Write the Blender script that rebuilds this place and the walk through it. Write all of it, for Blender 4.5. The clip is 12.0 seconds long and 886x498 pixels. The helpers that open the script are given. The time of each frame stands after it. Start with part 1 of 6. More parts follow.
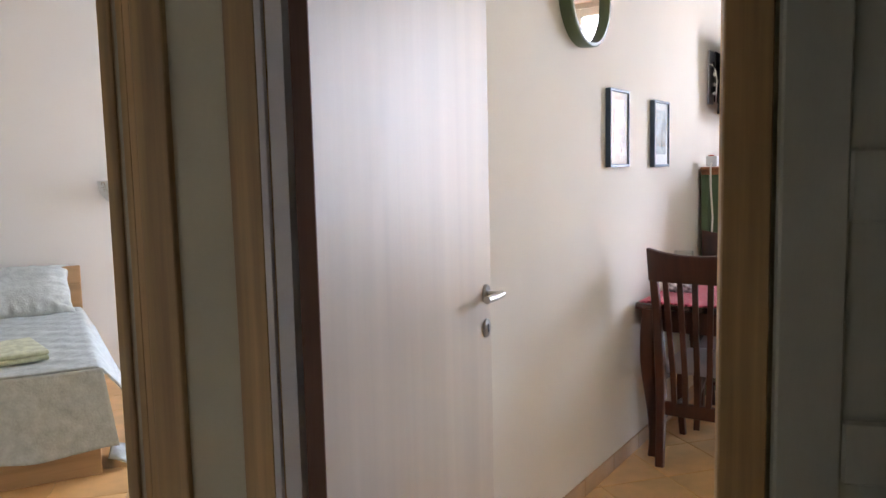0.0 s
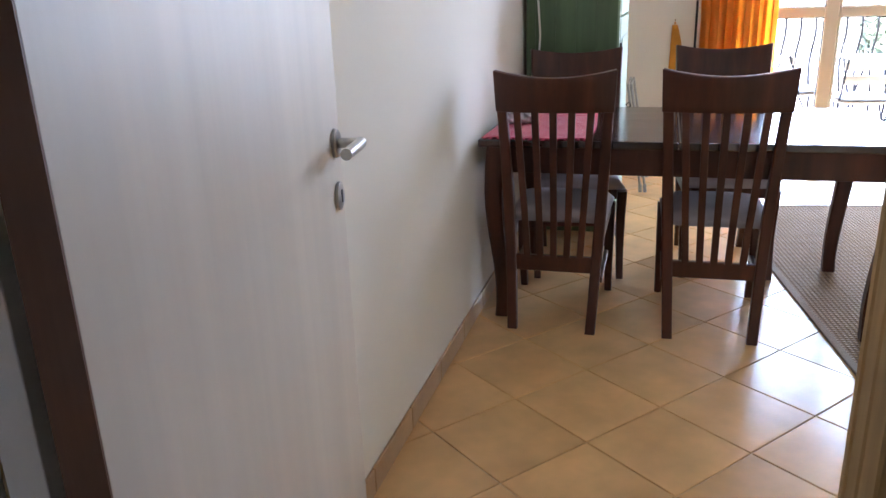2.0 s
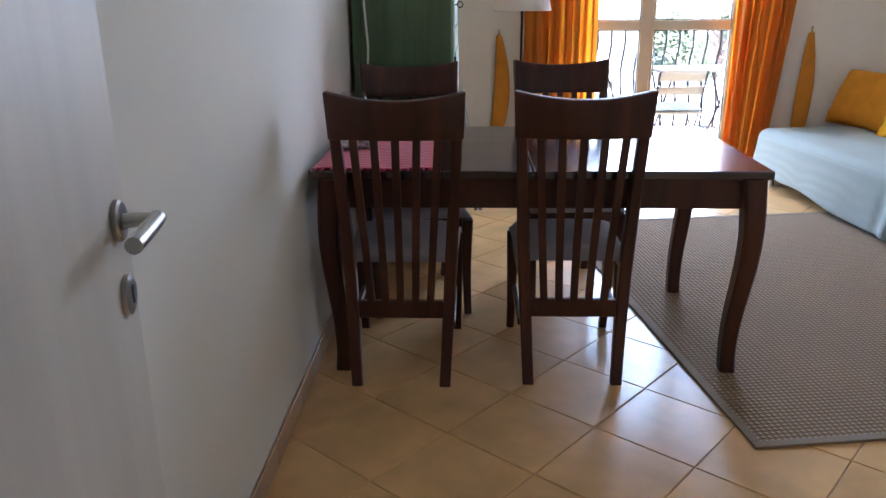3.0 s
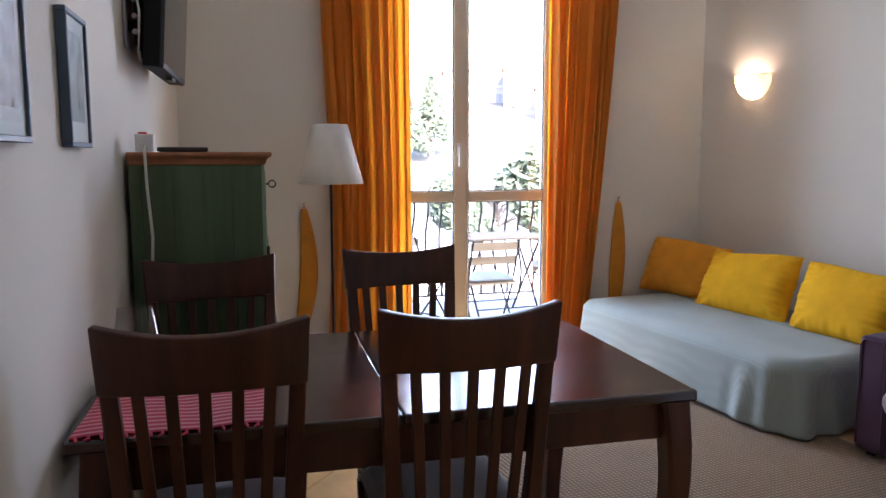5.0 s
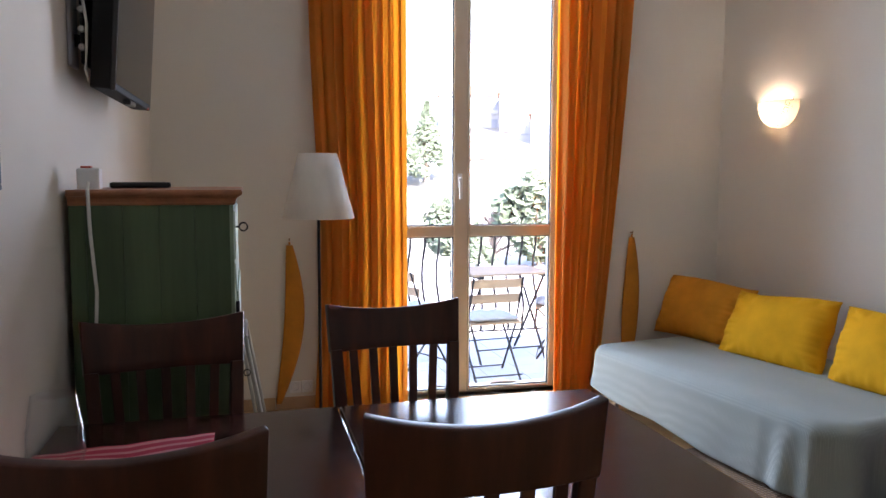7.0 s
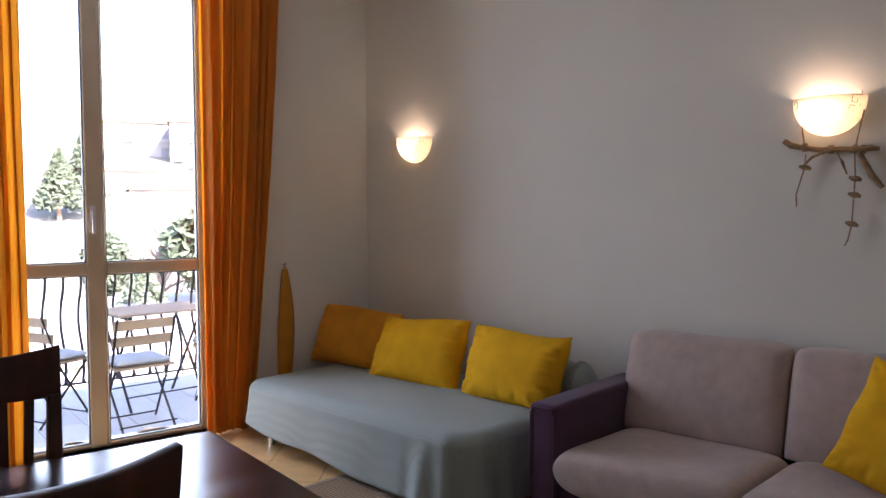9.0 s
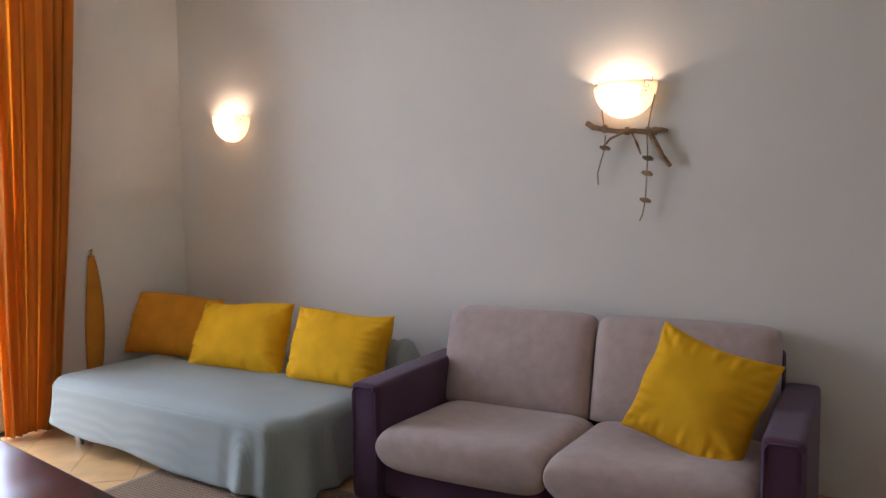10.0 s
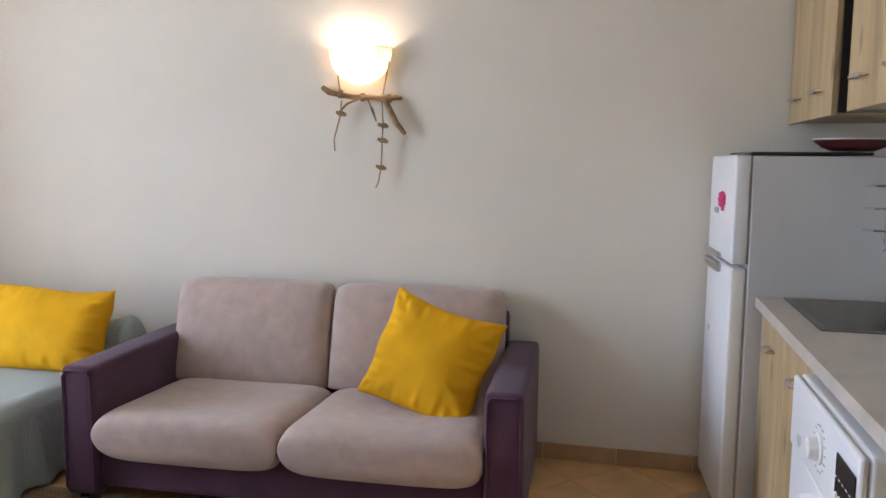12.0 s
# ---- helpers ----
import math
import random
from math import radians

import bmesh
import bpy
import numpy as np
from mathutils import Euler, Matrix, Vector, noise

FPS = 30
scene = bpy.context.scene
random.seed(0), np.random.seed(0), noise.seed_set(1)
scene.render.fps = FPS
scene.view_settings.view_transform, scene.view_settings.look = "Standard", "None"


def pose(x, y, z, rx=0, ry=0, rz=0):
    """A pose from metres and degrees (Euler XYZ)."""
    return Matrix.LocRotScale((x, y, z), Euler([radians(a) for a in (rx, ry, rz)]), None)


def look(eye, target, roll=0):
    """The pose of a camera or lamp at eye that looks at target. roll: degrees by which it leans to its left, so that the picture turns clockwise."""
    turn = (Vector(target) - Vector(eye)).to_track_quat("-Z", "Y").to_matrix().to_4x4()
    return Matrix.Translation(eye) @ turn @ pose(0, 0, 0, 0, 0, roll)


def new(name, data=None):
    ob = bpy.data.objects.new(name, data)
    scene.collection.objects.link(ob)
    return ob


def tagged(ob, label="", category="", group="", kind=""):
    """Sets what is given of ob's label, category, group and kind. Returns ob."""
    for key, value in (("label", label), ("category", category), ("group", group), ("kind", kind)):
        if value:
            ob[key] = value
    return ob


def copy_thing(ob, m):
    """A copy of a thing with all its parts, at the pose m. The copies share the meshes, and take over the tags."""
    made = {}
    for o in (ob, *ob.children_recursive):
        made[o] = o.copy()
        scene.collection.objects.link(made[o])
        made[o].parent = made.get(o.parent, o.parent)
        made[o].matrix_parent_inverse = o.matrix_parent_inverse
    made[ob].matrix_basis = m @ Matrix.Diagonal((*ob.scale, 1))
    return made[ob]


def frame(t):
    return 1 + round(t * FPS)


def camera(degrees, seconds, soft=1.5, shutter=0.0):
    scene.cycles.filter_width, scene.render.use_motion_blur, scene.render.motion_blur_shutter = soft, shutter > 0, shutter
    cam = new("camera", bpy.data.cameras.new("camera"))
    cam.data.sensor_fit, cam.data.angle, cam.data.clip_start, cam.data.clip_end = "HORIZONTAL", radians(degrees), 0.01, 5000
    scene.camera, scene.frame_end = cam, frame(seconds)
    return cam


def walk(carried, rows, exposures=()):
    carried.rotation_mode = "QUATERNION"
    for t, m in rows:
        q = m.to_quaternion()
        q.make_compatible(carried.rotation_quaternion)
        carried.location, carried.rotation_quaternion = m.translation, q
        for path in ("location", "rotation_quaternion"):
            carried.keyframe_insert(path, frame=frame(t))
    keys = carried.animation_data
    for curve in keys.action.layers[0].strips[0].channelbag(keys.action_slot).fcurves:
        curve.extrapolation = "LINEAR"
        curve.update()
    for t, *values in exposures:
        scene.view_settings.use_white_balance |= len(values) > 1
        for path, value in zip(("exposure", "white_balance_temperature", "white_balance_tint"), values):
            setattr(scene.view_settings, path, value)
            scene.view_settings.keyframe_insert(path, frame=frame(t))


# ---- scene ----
cam = camera(60.0, 12.0)
PATH = [
    (0, (0.433, 0.126, 1.401), (-0.669, 1.783, 1.195), -1.3),
    (0.5, (0.337, 0.255, 1.349), (-0.749, 1.884, 0.938), -1.8),
    (1, (0.194, 0.421, 1.333), (-0.826, 2.063, 0.822), -1.6),
    (1.5, (0.03, 0.573, 1.304), (-0.747, 2.324, 0.731), -2.0),
    (2, (-0.123, 0.733, 1.295), (-0.652, 2.556, 0.664), -2.0),
    (2.5, (-0.206, 0.945, 1.284), (-0.492, 2.81, 0.622), -1.3),
    (3, (-0.26, 1.136, 1.312), (-0.333, 3.031, 0.68), -0.4),
    (3.5, (-0.327, 1.332, 1.332), (-0.181, 3.256, 0.807), -0.2),
    (3.7, (-0.344, 1.415, 1.336), (-0.13, 3.34, 0.836), -0.4),
    (5.3, (-0.401, 2.002, 1.389), (0.106, 3.925, 1.179), 0.4),
    (5.5, (-0.404, 2.08, 1.403), (0.103, 4.004, 1.201), 1.1),
    (6, (-0.401, 2.232, 1.416), (0.104, 4.156, 1.216), 1.6),
    (6.5, (-0.352, 2.306, 1.419), (0.139, 4.235, 1.219), 0.4),
    (6.7, (-0.333, 2.339, 1.415), (0.152, 4.27, 1.22), 0.2),
    (8.3, (-0.174, 2.333, 1.428), (0.674, 4.142, 1.329), -0.2),
    (8.5, (-0.15, 2.335, 1.418), (0.808, 4.088, 1.32), -0.1),
    (9, (-0.117, 2.296, 1.416), (1.109, 3.872, 1.315), -0.2),
    (9.5, (-0.084, 2.262, 1.42), (1.302, 3.7, 1.308), -0.5),
    (10, (-0.051, 2.247, 1.411), (1.477, 3.528, 1.257), -0.7),
    (10.5, (-0.035, 2.229, 1.419), (1.612, 3.347, 1.23), -0.6),
    (11, (-0.015, 2.212, 1.402), (1.712, 3.201, 1.202), -0.2),
    (11.5, (0.015, 2.218, 1.396), (1.801, 3.092, 1.177), 0.1),
    (12, (0.052, 2.222, 1.385), (1.899, 2.953, 1.156), 0.5),
]
BASE = 3.7
EXPOSURES = [(t, BASE + e, k - 1000, tint) for t, e, k, tint in ((0, 1.7, 8050, 29), (0.5, 1.95, 8100, 29), (1, 2.15, 8100, 29), (1.5, 2.05, 7450, 25), (2, 1.6, 7300, 26), (2.5, 1.1, 7250, 26), (3, 0.85, 7100, 24), (3.5, 0.75, 7200, 26), (5.5, 0.4, 7600, 29), (6.5, 0.4, 7700, 29), (8.5, -0.35, 7800, 31), (9.5, -0.08, 8050, 33), (10.5, 0.72, 7850, 28), (11.2, 0.93, 7950, 26), (12, 1.05, 7950, 25))]
walk(cam, [(t, look(eye, target, roll)) for t, eye, target, roll in PATH], EXPOSURES)

# ---- world and light ----
world = bpy.data.worlds.new("sky")
scene.world = world
world.use_nodes = True
wn = world.node_tree.nodes
sky = wn.new("ShaderNodeTexSky")
sky.sky_type, sky.sun_disc = "NISHITA", False
sky.sun_elevation, sky.sun_rotation = radians(36), radians(172)
wn["Background"].inputs["Strength"].default_value = 0.12
world.node_tree.links.new(sky.outputs["Color"], wn["Background"].inputs["Color"])


def sun_lamp(strength, elevation, azimuth, angle):
    data = bpy.data.lights.new("sun", "SUN")
    data.energy, data.angle, data.color = strength, radians(angle), (1.0, 0.97, 0.93)
    ob = new("sun", data)
    e, a = radians(elevation), radians(azimuth)
    ob.matrix_world = look((0, 0, 20), Vector((0, 0, 20)) - Vector((math.cos(e) * math.sin(a), math.cos(e) * math.cos(a), math.sin(e))))
    return ob


def window_light(name, eye, target, w, h, power, color):
    data = bpy.data.lights.new(name, "AREA")
    data.shape, data.size, data.size_y, data.energy, data.color = "RECTANGLE", w, h, power, color
    ob = new(name, data)
    ob.matrix_world = look(eye, target)
    return ob


sun_lamp(2.2, 36, 172, 0.5)
# daylight in the opening of the bedroom window
window_light("daylight_bedroom", (-2.6, 5.2, 1.5), (-2.4, 2.0, 1.0), 1.2, 1.4, 2.1, (0.70, 0.87, 1.0))
# the French window as a portal for the sky's own light
portal = window_light("window_portal", (1.14, 7.35, 1.48), (1.14, 2.0, 1.48), 1.28, 2.94, 1, (1, 1, 1))
portal.data.cycles.is_portal = True
# skylight standing in the same opening
window_light("skylight_window", (1.14, 7.36, 1.50), (1.14, 2.0, 1.50), 1.28, 2.90, 7.6, (0.60, 0.81, 1.0))

# ---- materials ----
def material(name, color, rough=0.6, metal=0.0, vary=0.08, scale=(3, 3, 3), fine=40.0, bump=0.05, island=False, spec=0.5, detail=4.0, coat=0.0, obj_random=0.0, hue=None, shift=False, even=False):
    """Noise at two scales over a base colour, with fine relief."""
    m = bpy.data.materials.new(name)
    m.use_nodes = True
    nt = m.node_tree
    N, L = nt.nodes, nt.links
    b = N["Principled BSDF"]
    tc = N.new("ShaderNodeTexCoord")
    mp = N.new("ShaderNodeMapping")
    mp.inputs["Scale"].default_value = scale
    L.new(tc.outputs["Object"], mp.inputs["Vector"])
    if shift:
        who = N.new("ShaderNodeObjectInfo")
        far = N.new("ShaderNodeVectorMath")
        far.operation = "SCALE"
        far.inputs[0].default_value = (37.0, 91.0, 13.0)
        L.new(who.outputs["Random"], far.inputs["Scale"])
        L.new(far.outputs["Vector"], mp.inputs["Location"])
    n1 = N.new("ShaderNodeTexNoise")
    n1.inputs["Scale"].default_value, n1.inputs["Detail"].default_value = 1.0, detail
    n2 = N.new("ShaderNodeTexNoise")
    n2.inputs["Scale"].default_value, n2.inputs["Detail"].default_value = fine, 3.0
    L.new(mp.outputs["Vector"], n1.inputs["Vector"])
    L.new(mp.outputs["Vector"], n2.inputs["Vector"])
    ramp = N.new("ShaderNodeValToRGB")
    lo = [max(0.0, c * (1 - 2.2 * vary)) for c in color]
    hi = [min(1.0, c * (1 + 2.2 * vary)) for c in color]
    if hue:
        hi = list(hue)
    ramp.color_ramp.elements[0].position, ramp.color_ramp.elements[1].position = 0.28, 0.72
    ramp.color_ramp.elements[0].color, ramp.color_ramp.elements[1].color = (*lo, 1), (*hi, 1)
    L.new(n1.outputs["Fac"], ramp.inputs["Fac"])
    hsv = N.new("ShaderNodeHueSaturation")
    L.new(ramp.outputs["Color"], hsv.inputs["Color"])
    val = N.new("ShaderNodeMapRange")
    val.inputs["To Min"].default_value, val.inputs["To Max"].default_value = 1 - vary, 1 + vary
    L.new(n2.outputs["Fac"], val.inputs["Value"])
    if obj_random:
        info = N.new("ShaderNodeObjectInfo")
        rr = N.new("ShaderNodeMapRange")
        rr.inputs["To Min"].default_value, rr.inputs["To Max"].default_value = 1 - obj_random, 1 + obj_random
        L.new(info.outputs["Random"], rr.inputs["Value"])
        mul = N.new("ShaderNodeMath")
        mul.operation = "MULTIPLY"
        L.new(val.outputs["Result"], mul.inputs[0])
        L.new(rr.outputs["Result"], mul.inputs[1])
        L.new(mul.outputs[0], hsv.inputs["Value"])
    else:
        L.new(val.outputs["Result"], hsv.inputs["Value"])
    L.new(hsv.outputs["Color"], b.inputs["Base Color"])
    b.inputs["Metallic"].default_value = metal
    b.inputs["Specular IOR Level"].default_value = spec
    b.inputs["Coat Weight"].default_value = coat
    rg = N.new("ShaderNodeMapRange")
    rg.inputs["To Min"].default_value, rg.inputs["To Max"].default_value = max(0.02, rough - 0.08), min(1.0, rough + 0.08)
    L.new(n1.outputs["Fac"], rg.inputs["Value"])
    if even:
        b.inputs["Roughness"].default_value = rough
    else:
        L.new(rg.outputs["Result"], b.inputs["Roughness"])
    if bump:
        bp = N.new("ShaderNodeBump")
        bp.inputs["Strength"].default_value, bp.inputs["Distance"].default_value = bump, 0.004
        L.new(n2.outputs["Fac"], bp.inputs["Height"])
        L.new(bp.outputs["Normal"], b.inputs["Normal"])
    return m


def weave(name, color, color2, size, rough=0.9, bump=0.6, diagonal=False, second=None):
    """A woven cloth: crossed waves for the threads, over blotchy colour."""
    m = material(name, color, rough, vary=0.06, scale=(4, 4, 4), fine=120, bump=0.0, spec=0.2)
    N, L = m.node_tree.nodes, m.node_tree.links
    b = N["Principled BSDF"]
    tc = N.new("ShaderNodeTexCoord")
    mp = N.new("ShaderNodeMapping")
    mp.inputs["Rotation"].default_value = (0, 0, radians(45 if diagonal else 0))
    L.new(tc.outputs["Object"], mp.inputs["Vector"])
    hs = []
    for axis in ("X", "Y"):
        w = N.new("ShaderNodeTexWave")
        w.bands_direction, w.inputs["Scale"].default_value = axis, 0.314 / size
        w.inputs["Distortion"].default_value = 0.4
        w.inputs["Detail Scale"].default_value = 3.0
        L.new(mp.outputs["Vector"], w.inputs["Vector"])
        hs.append(w)
    mul = N.new("ShaderNodeMath")
    mul.operation = "MULTIPLY"
    L.new(hs[0].outputs["Fac"], mul.inputs[0])
    L.new(hs[1].outputs["Fac"], mul.inputs[1])
    mix = N.new("ShaderNodeMix")
    mix.data_type = "RGBA"
    mix.inputs["A"].default_value = (*color2, 1)
    src = b.inputs["Base Color"].links[0].from_socket
    L.new(src, mix.inputs["B"])
    L.new(mul.outputs[0], mix.inputs["Factor"])
    L.new(mix.outputs["Result"], b.inputs["Base Color"])
    bp = N.new("ShaderNodeBump")
    bp.inputs["Strength"].default_value, bp.inputs["Distance"].default_value = bump, size * 0.4
    L.new(mul.outputs[0], bp.inputs["Height"])
    L.new(bp.outputs["Normal"], b.inputs["Normal"])
    b.inputs["Sheen Weight"].default_value = 0.15
    return m


def simple(name, color, rough=0.5, metal=0.0, emit=None, strength=0.0, trans=0.0, alpha=1.0):
    m = bpy.data.materials.new(name)
    m.use_nodes = True
    b = m.node_tree.nodes["Principled BSDF"]
    b.inputs["Base Color"].default_value = (*color, 1)
    b.inputs["Roughness"].default_value = rough
    b.inputs["Metallic"].default_value = metal
    b.inputs["Transmission Weight"].default_value = trans
    b.inputs["Alpha"].default_value = alpha
    if emit:
        b.inputs["Emission Color"].default_value = (*emit, 1)
        b.inputs["Emission Strength"].default_value = strength
    return m


def clear_pane(name, gloss_most=0.5):
    """Thin flat glass: clear, with a faint mirror gloss that grows at grazing angles."""
    m = bpy.data.materials.new(name)
    m.use_nodes = True
    N, L = m.node_tree.nodes, m.node_tree.links
    N.remove(N["Principled BSDF"])
    clear, gloss, mix, lw, power, scale = (N.new("ShaderNode" + k) for k in ("BsdfTransparent", "BsdfGlossy", "MixShader", "LayerWeight", "Math", "Math"))
    clear.inputs["Color"].default_value = (0.96, 0.975, 0.97, 1)
    gloss.inputs["Roughness"].default_value = 0.01
    power.operation, power.inputs[1].default_value = "POWER", 4.0
    scale.operation, scale.inputs[1].default_value, scale.inputs[2].default_value = "MULTIPLY_ADD", gloss_most, 0.035
    L.new(lw.outputs["Facing"], power.inputs[0])
    L.new(power.outputs[0], scale.inputs[0])
    L.new(scale.outputs[0], mix.inputs["Fac"])
    L.new(clear.outputs["BSDF"], mix.inputs[1])
    L.new(gloss.outputs["BSDF"], mix.inputs[2])
    L.new(mix.outputs["Shader"], N["Material Output"].inputs["Surface"])
    return m


def translucent(name, color, back, amount, stripes=False):
    """Thin cloth that lets some light through."""
    m = material(name, color, 0.85, vary=0.07, scale=(9, 9, 1.2), fine=60, bump=0.08, spec=0.2)
    N, L = m.node_tree.nodes, m.node_tree.links
    b = N["Principled BSDF"]
    t = N.new("ShaderNodeBsdfTranslucent")
    t.inputs["Color"].default_value = (*back, 1)
    mix = N.new("ShaderNodeMixShader")
    mix.inputs["Fac"].default_value = amount
    L.new(b.outputs["BSDF"], mix.inputs[1])
    L.new(t.outputs["BSDF"], mix.inputs[2])
    L.new(mix.outputs["Shader"], N["Material Output"].inputs["Surface"])
    return m


M_wall = material("cream_plaster", (0.765, 0.712, 0.625), 0.85, vary=0.015, scale=(1.3, 1.3, 1.3), fine=90, bump=0.06, spec=0.25)
M_bedwall = material("white_plaster", (0.73, 0.73, 0.71), 0.85, vary=0.012, scale=(1.3, 1.3, 1.3), fine=90, bump=0.05, spec=0.25)
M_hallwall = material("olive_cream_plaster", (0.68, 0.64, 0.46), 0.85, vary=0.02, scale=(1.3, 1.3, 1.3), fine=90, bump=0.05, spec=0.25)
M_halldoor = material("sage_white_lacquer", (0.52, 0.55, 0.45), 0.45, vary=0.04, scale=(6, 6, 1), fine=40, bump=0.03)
M_ceiling = material("ceiling_paint", (0.82, 0.80, 0.76), 0.9, vary=0.01, fine=80, bump=0.03, spec=0.2)
M_tile = material("floor_tile", (0.72, 0.415, 0.175), 0.28, vary=0.075, scale=(5, 5, 5), fine=5, bump=0.0, obj_random=0.03, spec=0.45, shift=True, detail=2.0, even=True)
M_grout = material("grout", (0.58, 0.42, 0.26), 0.9, vary=0.1, fine=60, bump=0.2)
M_skirt = material("skirting_tile", (0.44, 0.27, 0.145), 0.35, vary=0.08, scale=(6, 6, 6), fine=20, bump=0.03, obj_random=0.06)
M_leaf = material("ash_laminate", (0.60, 0.525, 0.44), 0.45, vary=0.032, scale=(13, 13, 0.45), fine=5, bump=0.05, detail=6)
M_casing = material("oak_casing", (0.56, 0.365, 0.165), 0.5, vary=0.16, scale=(26, 26, 0.8), fine=5, bump=0.08, detail=6)
M_leafedge = material("dark_wood_edge", (0.16, 0.075, 0.045), 0.55, vary=0.12, scale=(26, 26, 0.8), fine=5, bump=0.05)
M_whitewood = material("white_lacquer", (0.72, 0.71, 0.67), 0.4, vary=0.02, fine=60, bump=0.02)
# white lacquer, paler than the other, with the light on the jamb reveal in it
M_litreveal = material("lit_reveal_white", (0.80, 0.79, 0.77), 0.4, vary=0.02, fine=60, bump=0.02)
M_steel = material("brushed_steel", (0.56, 0.54, 0.51), 0.30, 1.0, vary=0.04, scale=(4, 4, 60), fine=20, bump=0.02)
M_darksteel = material("worn_steel", (0.36, 0.34, 0.32), 0.34, 1.0, vary=0.06, scale=(8, 8, 8), fine=30, bump=0.02)
M_chrome = simple("chrome", (0.75, 0.75, 0.76), 0.12, 1.0)
M_darkwood = material("mahogany_stain", (0.066, 0.018, 0.009), 0.36, vary=0.22, scale=(14, 14, 1.6), fine=6, bump=0.04, spec=0.38, detail=6, obj_random=0.05)
M_tabletop = material("mahogany_top", (0.040, 0.013, 0.010), 0.18, vary=0.2, scale=(1.6, 14, 14), fine=6, bump=0.015, spec=0.85, detail=6)
M_seat = weave("grey_upholstery", (0.60, 0.56, 0.60), (0.50, 0.46, 0.50), 0.003, 0.95, 0.2)
M_sofa = material("beige_velour", (0.51, 0.385, 0.335), 0.95, vary=0.045, scale=(16, 16, 16), fine=24, bump=0.25, spec=0.15)
M_sofa.node_tree.nodes["Principled BSDF"].inputs["Sheen Weight"].default_value = 0.35
M_plum = material("plum_velour", (0.092, 0.040, 0.070), 0.95, vary=0.08, scale=(5, 5, 5), fine=90, bump=0.15, spec=0.15)
M_plum.node_tree.nodes["Principled BSDF"].inputs["Sheen Weight"].default_value = 0.2
M_yellow = material("yellow_cotton", (0.80, 0.40, 0.014), 0.9, vary=0.04, scale=(8, 8, 8), fine=160, bump=0.12, spec=0.15)
M_ochre = material("ochre_cotton", (0.74, 0.30, 0.026), 0.9, vary=0.05, scale=(8, 8, 8), fine=160, bump=0.12, spec=0.15)
M_throw = weave("sage_bedspread", (0.38, 0.425, 0.39), (0.33, 0.375, 0.34), 0.008, 0.95, 0.25)
M_rug = weave("sisal_rug", (0.45, 0.275, 0.14), (0.21, 0.125, 0.065), 0.020, 0.95, 0.9)
M_rugedge = weave("rug_binding", (0.34, 0.26, 0.18), (0.26, 0.19, 0.13), 0.004, 0.95, 0.3)
M_green = material("green_painted_wood", (0.075, 0.125, 0.058), 0.5, vary=0.09, scale=(16, 16, 1.0), fine=6, bump=0.08)
M_palegreen = material("pale_green_paint", (0.24, 0.34, 0.22), 0.5, vary=0.05, scale=(16, 16, 1.0), fine=6, bump=0.05)
M_pine = material("pine_top", (0.42, 0.17, 0.075), 0.4, vary=0.12, scale=(16, 2, 16), fine=6, bump=0.05)
M_black = material("black_plastic", (0.015, 0.014, 0.014), 0.35, vary=0.1, fine=50, bump=0.02)
M_tvcase = material("matt_black_casing", (0.010, 0.009, 0.009), 0.65, vary=0.1, fine=50, bump=0.03, spec=0.25)
M_screen = simple("tv_screen", (0.008, 0.008, 0.009), 0.12)
M_screen.node_tree.nodes["Principled BSDF"].inputs["Specular IOR Level"].default_value = 0.25
M_iron = material("wrought_iron", (0.009, 0.009, 0.010), 0.5, 0.3, vary=0.1, fine=50, bump=0.05)
M_white = material("white_plastic", (0.80, 0.79, 0.77), 0.35, vary=0.015, fine=50, bump=0.01)
M_fridge = material("fridge_white", (0.80, 0.81, 0.83), 0.3, vary=0.012, scale=(2, 2, 2), fine=60, bump=0.015)
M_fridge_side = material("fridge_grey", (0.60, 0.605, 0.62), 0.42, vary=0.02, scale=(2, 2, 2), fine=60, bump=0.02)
M_curtain = translucent("orange_curtain", (0.72, 0.28, 0.055), (1.0, 0.63, 0.15), 0.55)
M_shade = translucent("linen_shade", (0.88, 0.86, 0.82), (0.9, 0.86, 0.8), 0.4)
M_glass = clear_pane("glass")
M_glazing = clear_pane("picture_glazing", 0.25)
M_wine = clear_pane("wine_glass", 0.75)
M_tie = material("tieback_cloth", (0.60, 0.23, 0.018), 0.85, vary=0.08, scale=(8, 8, 8), fine=60, bump=0.1)
M_frame = material("window_frame", (0.66, 0.56, 0.42), 0.45, vary=0.03, fine=40, bump=0.02)
M_gasket = simple("gasket", (0.01, 0.01, 0.01), 0.6)
M_kitchen = material("oak_laminate", (0.46, 0.31, 0.16), 0.45, vary=0.14, scale=(14, 14, 1.1), fine=5, bump=0.04, detail=6, hue=(0.58, 0.42, 0.23), obj_random=0.04)
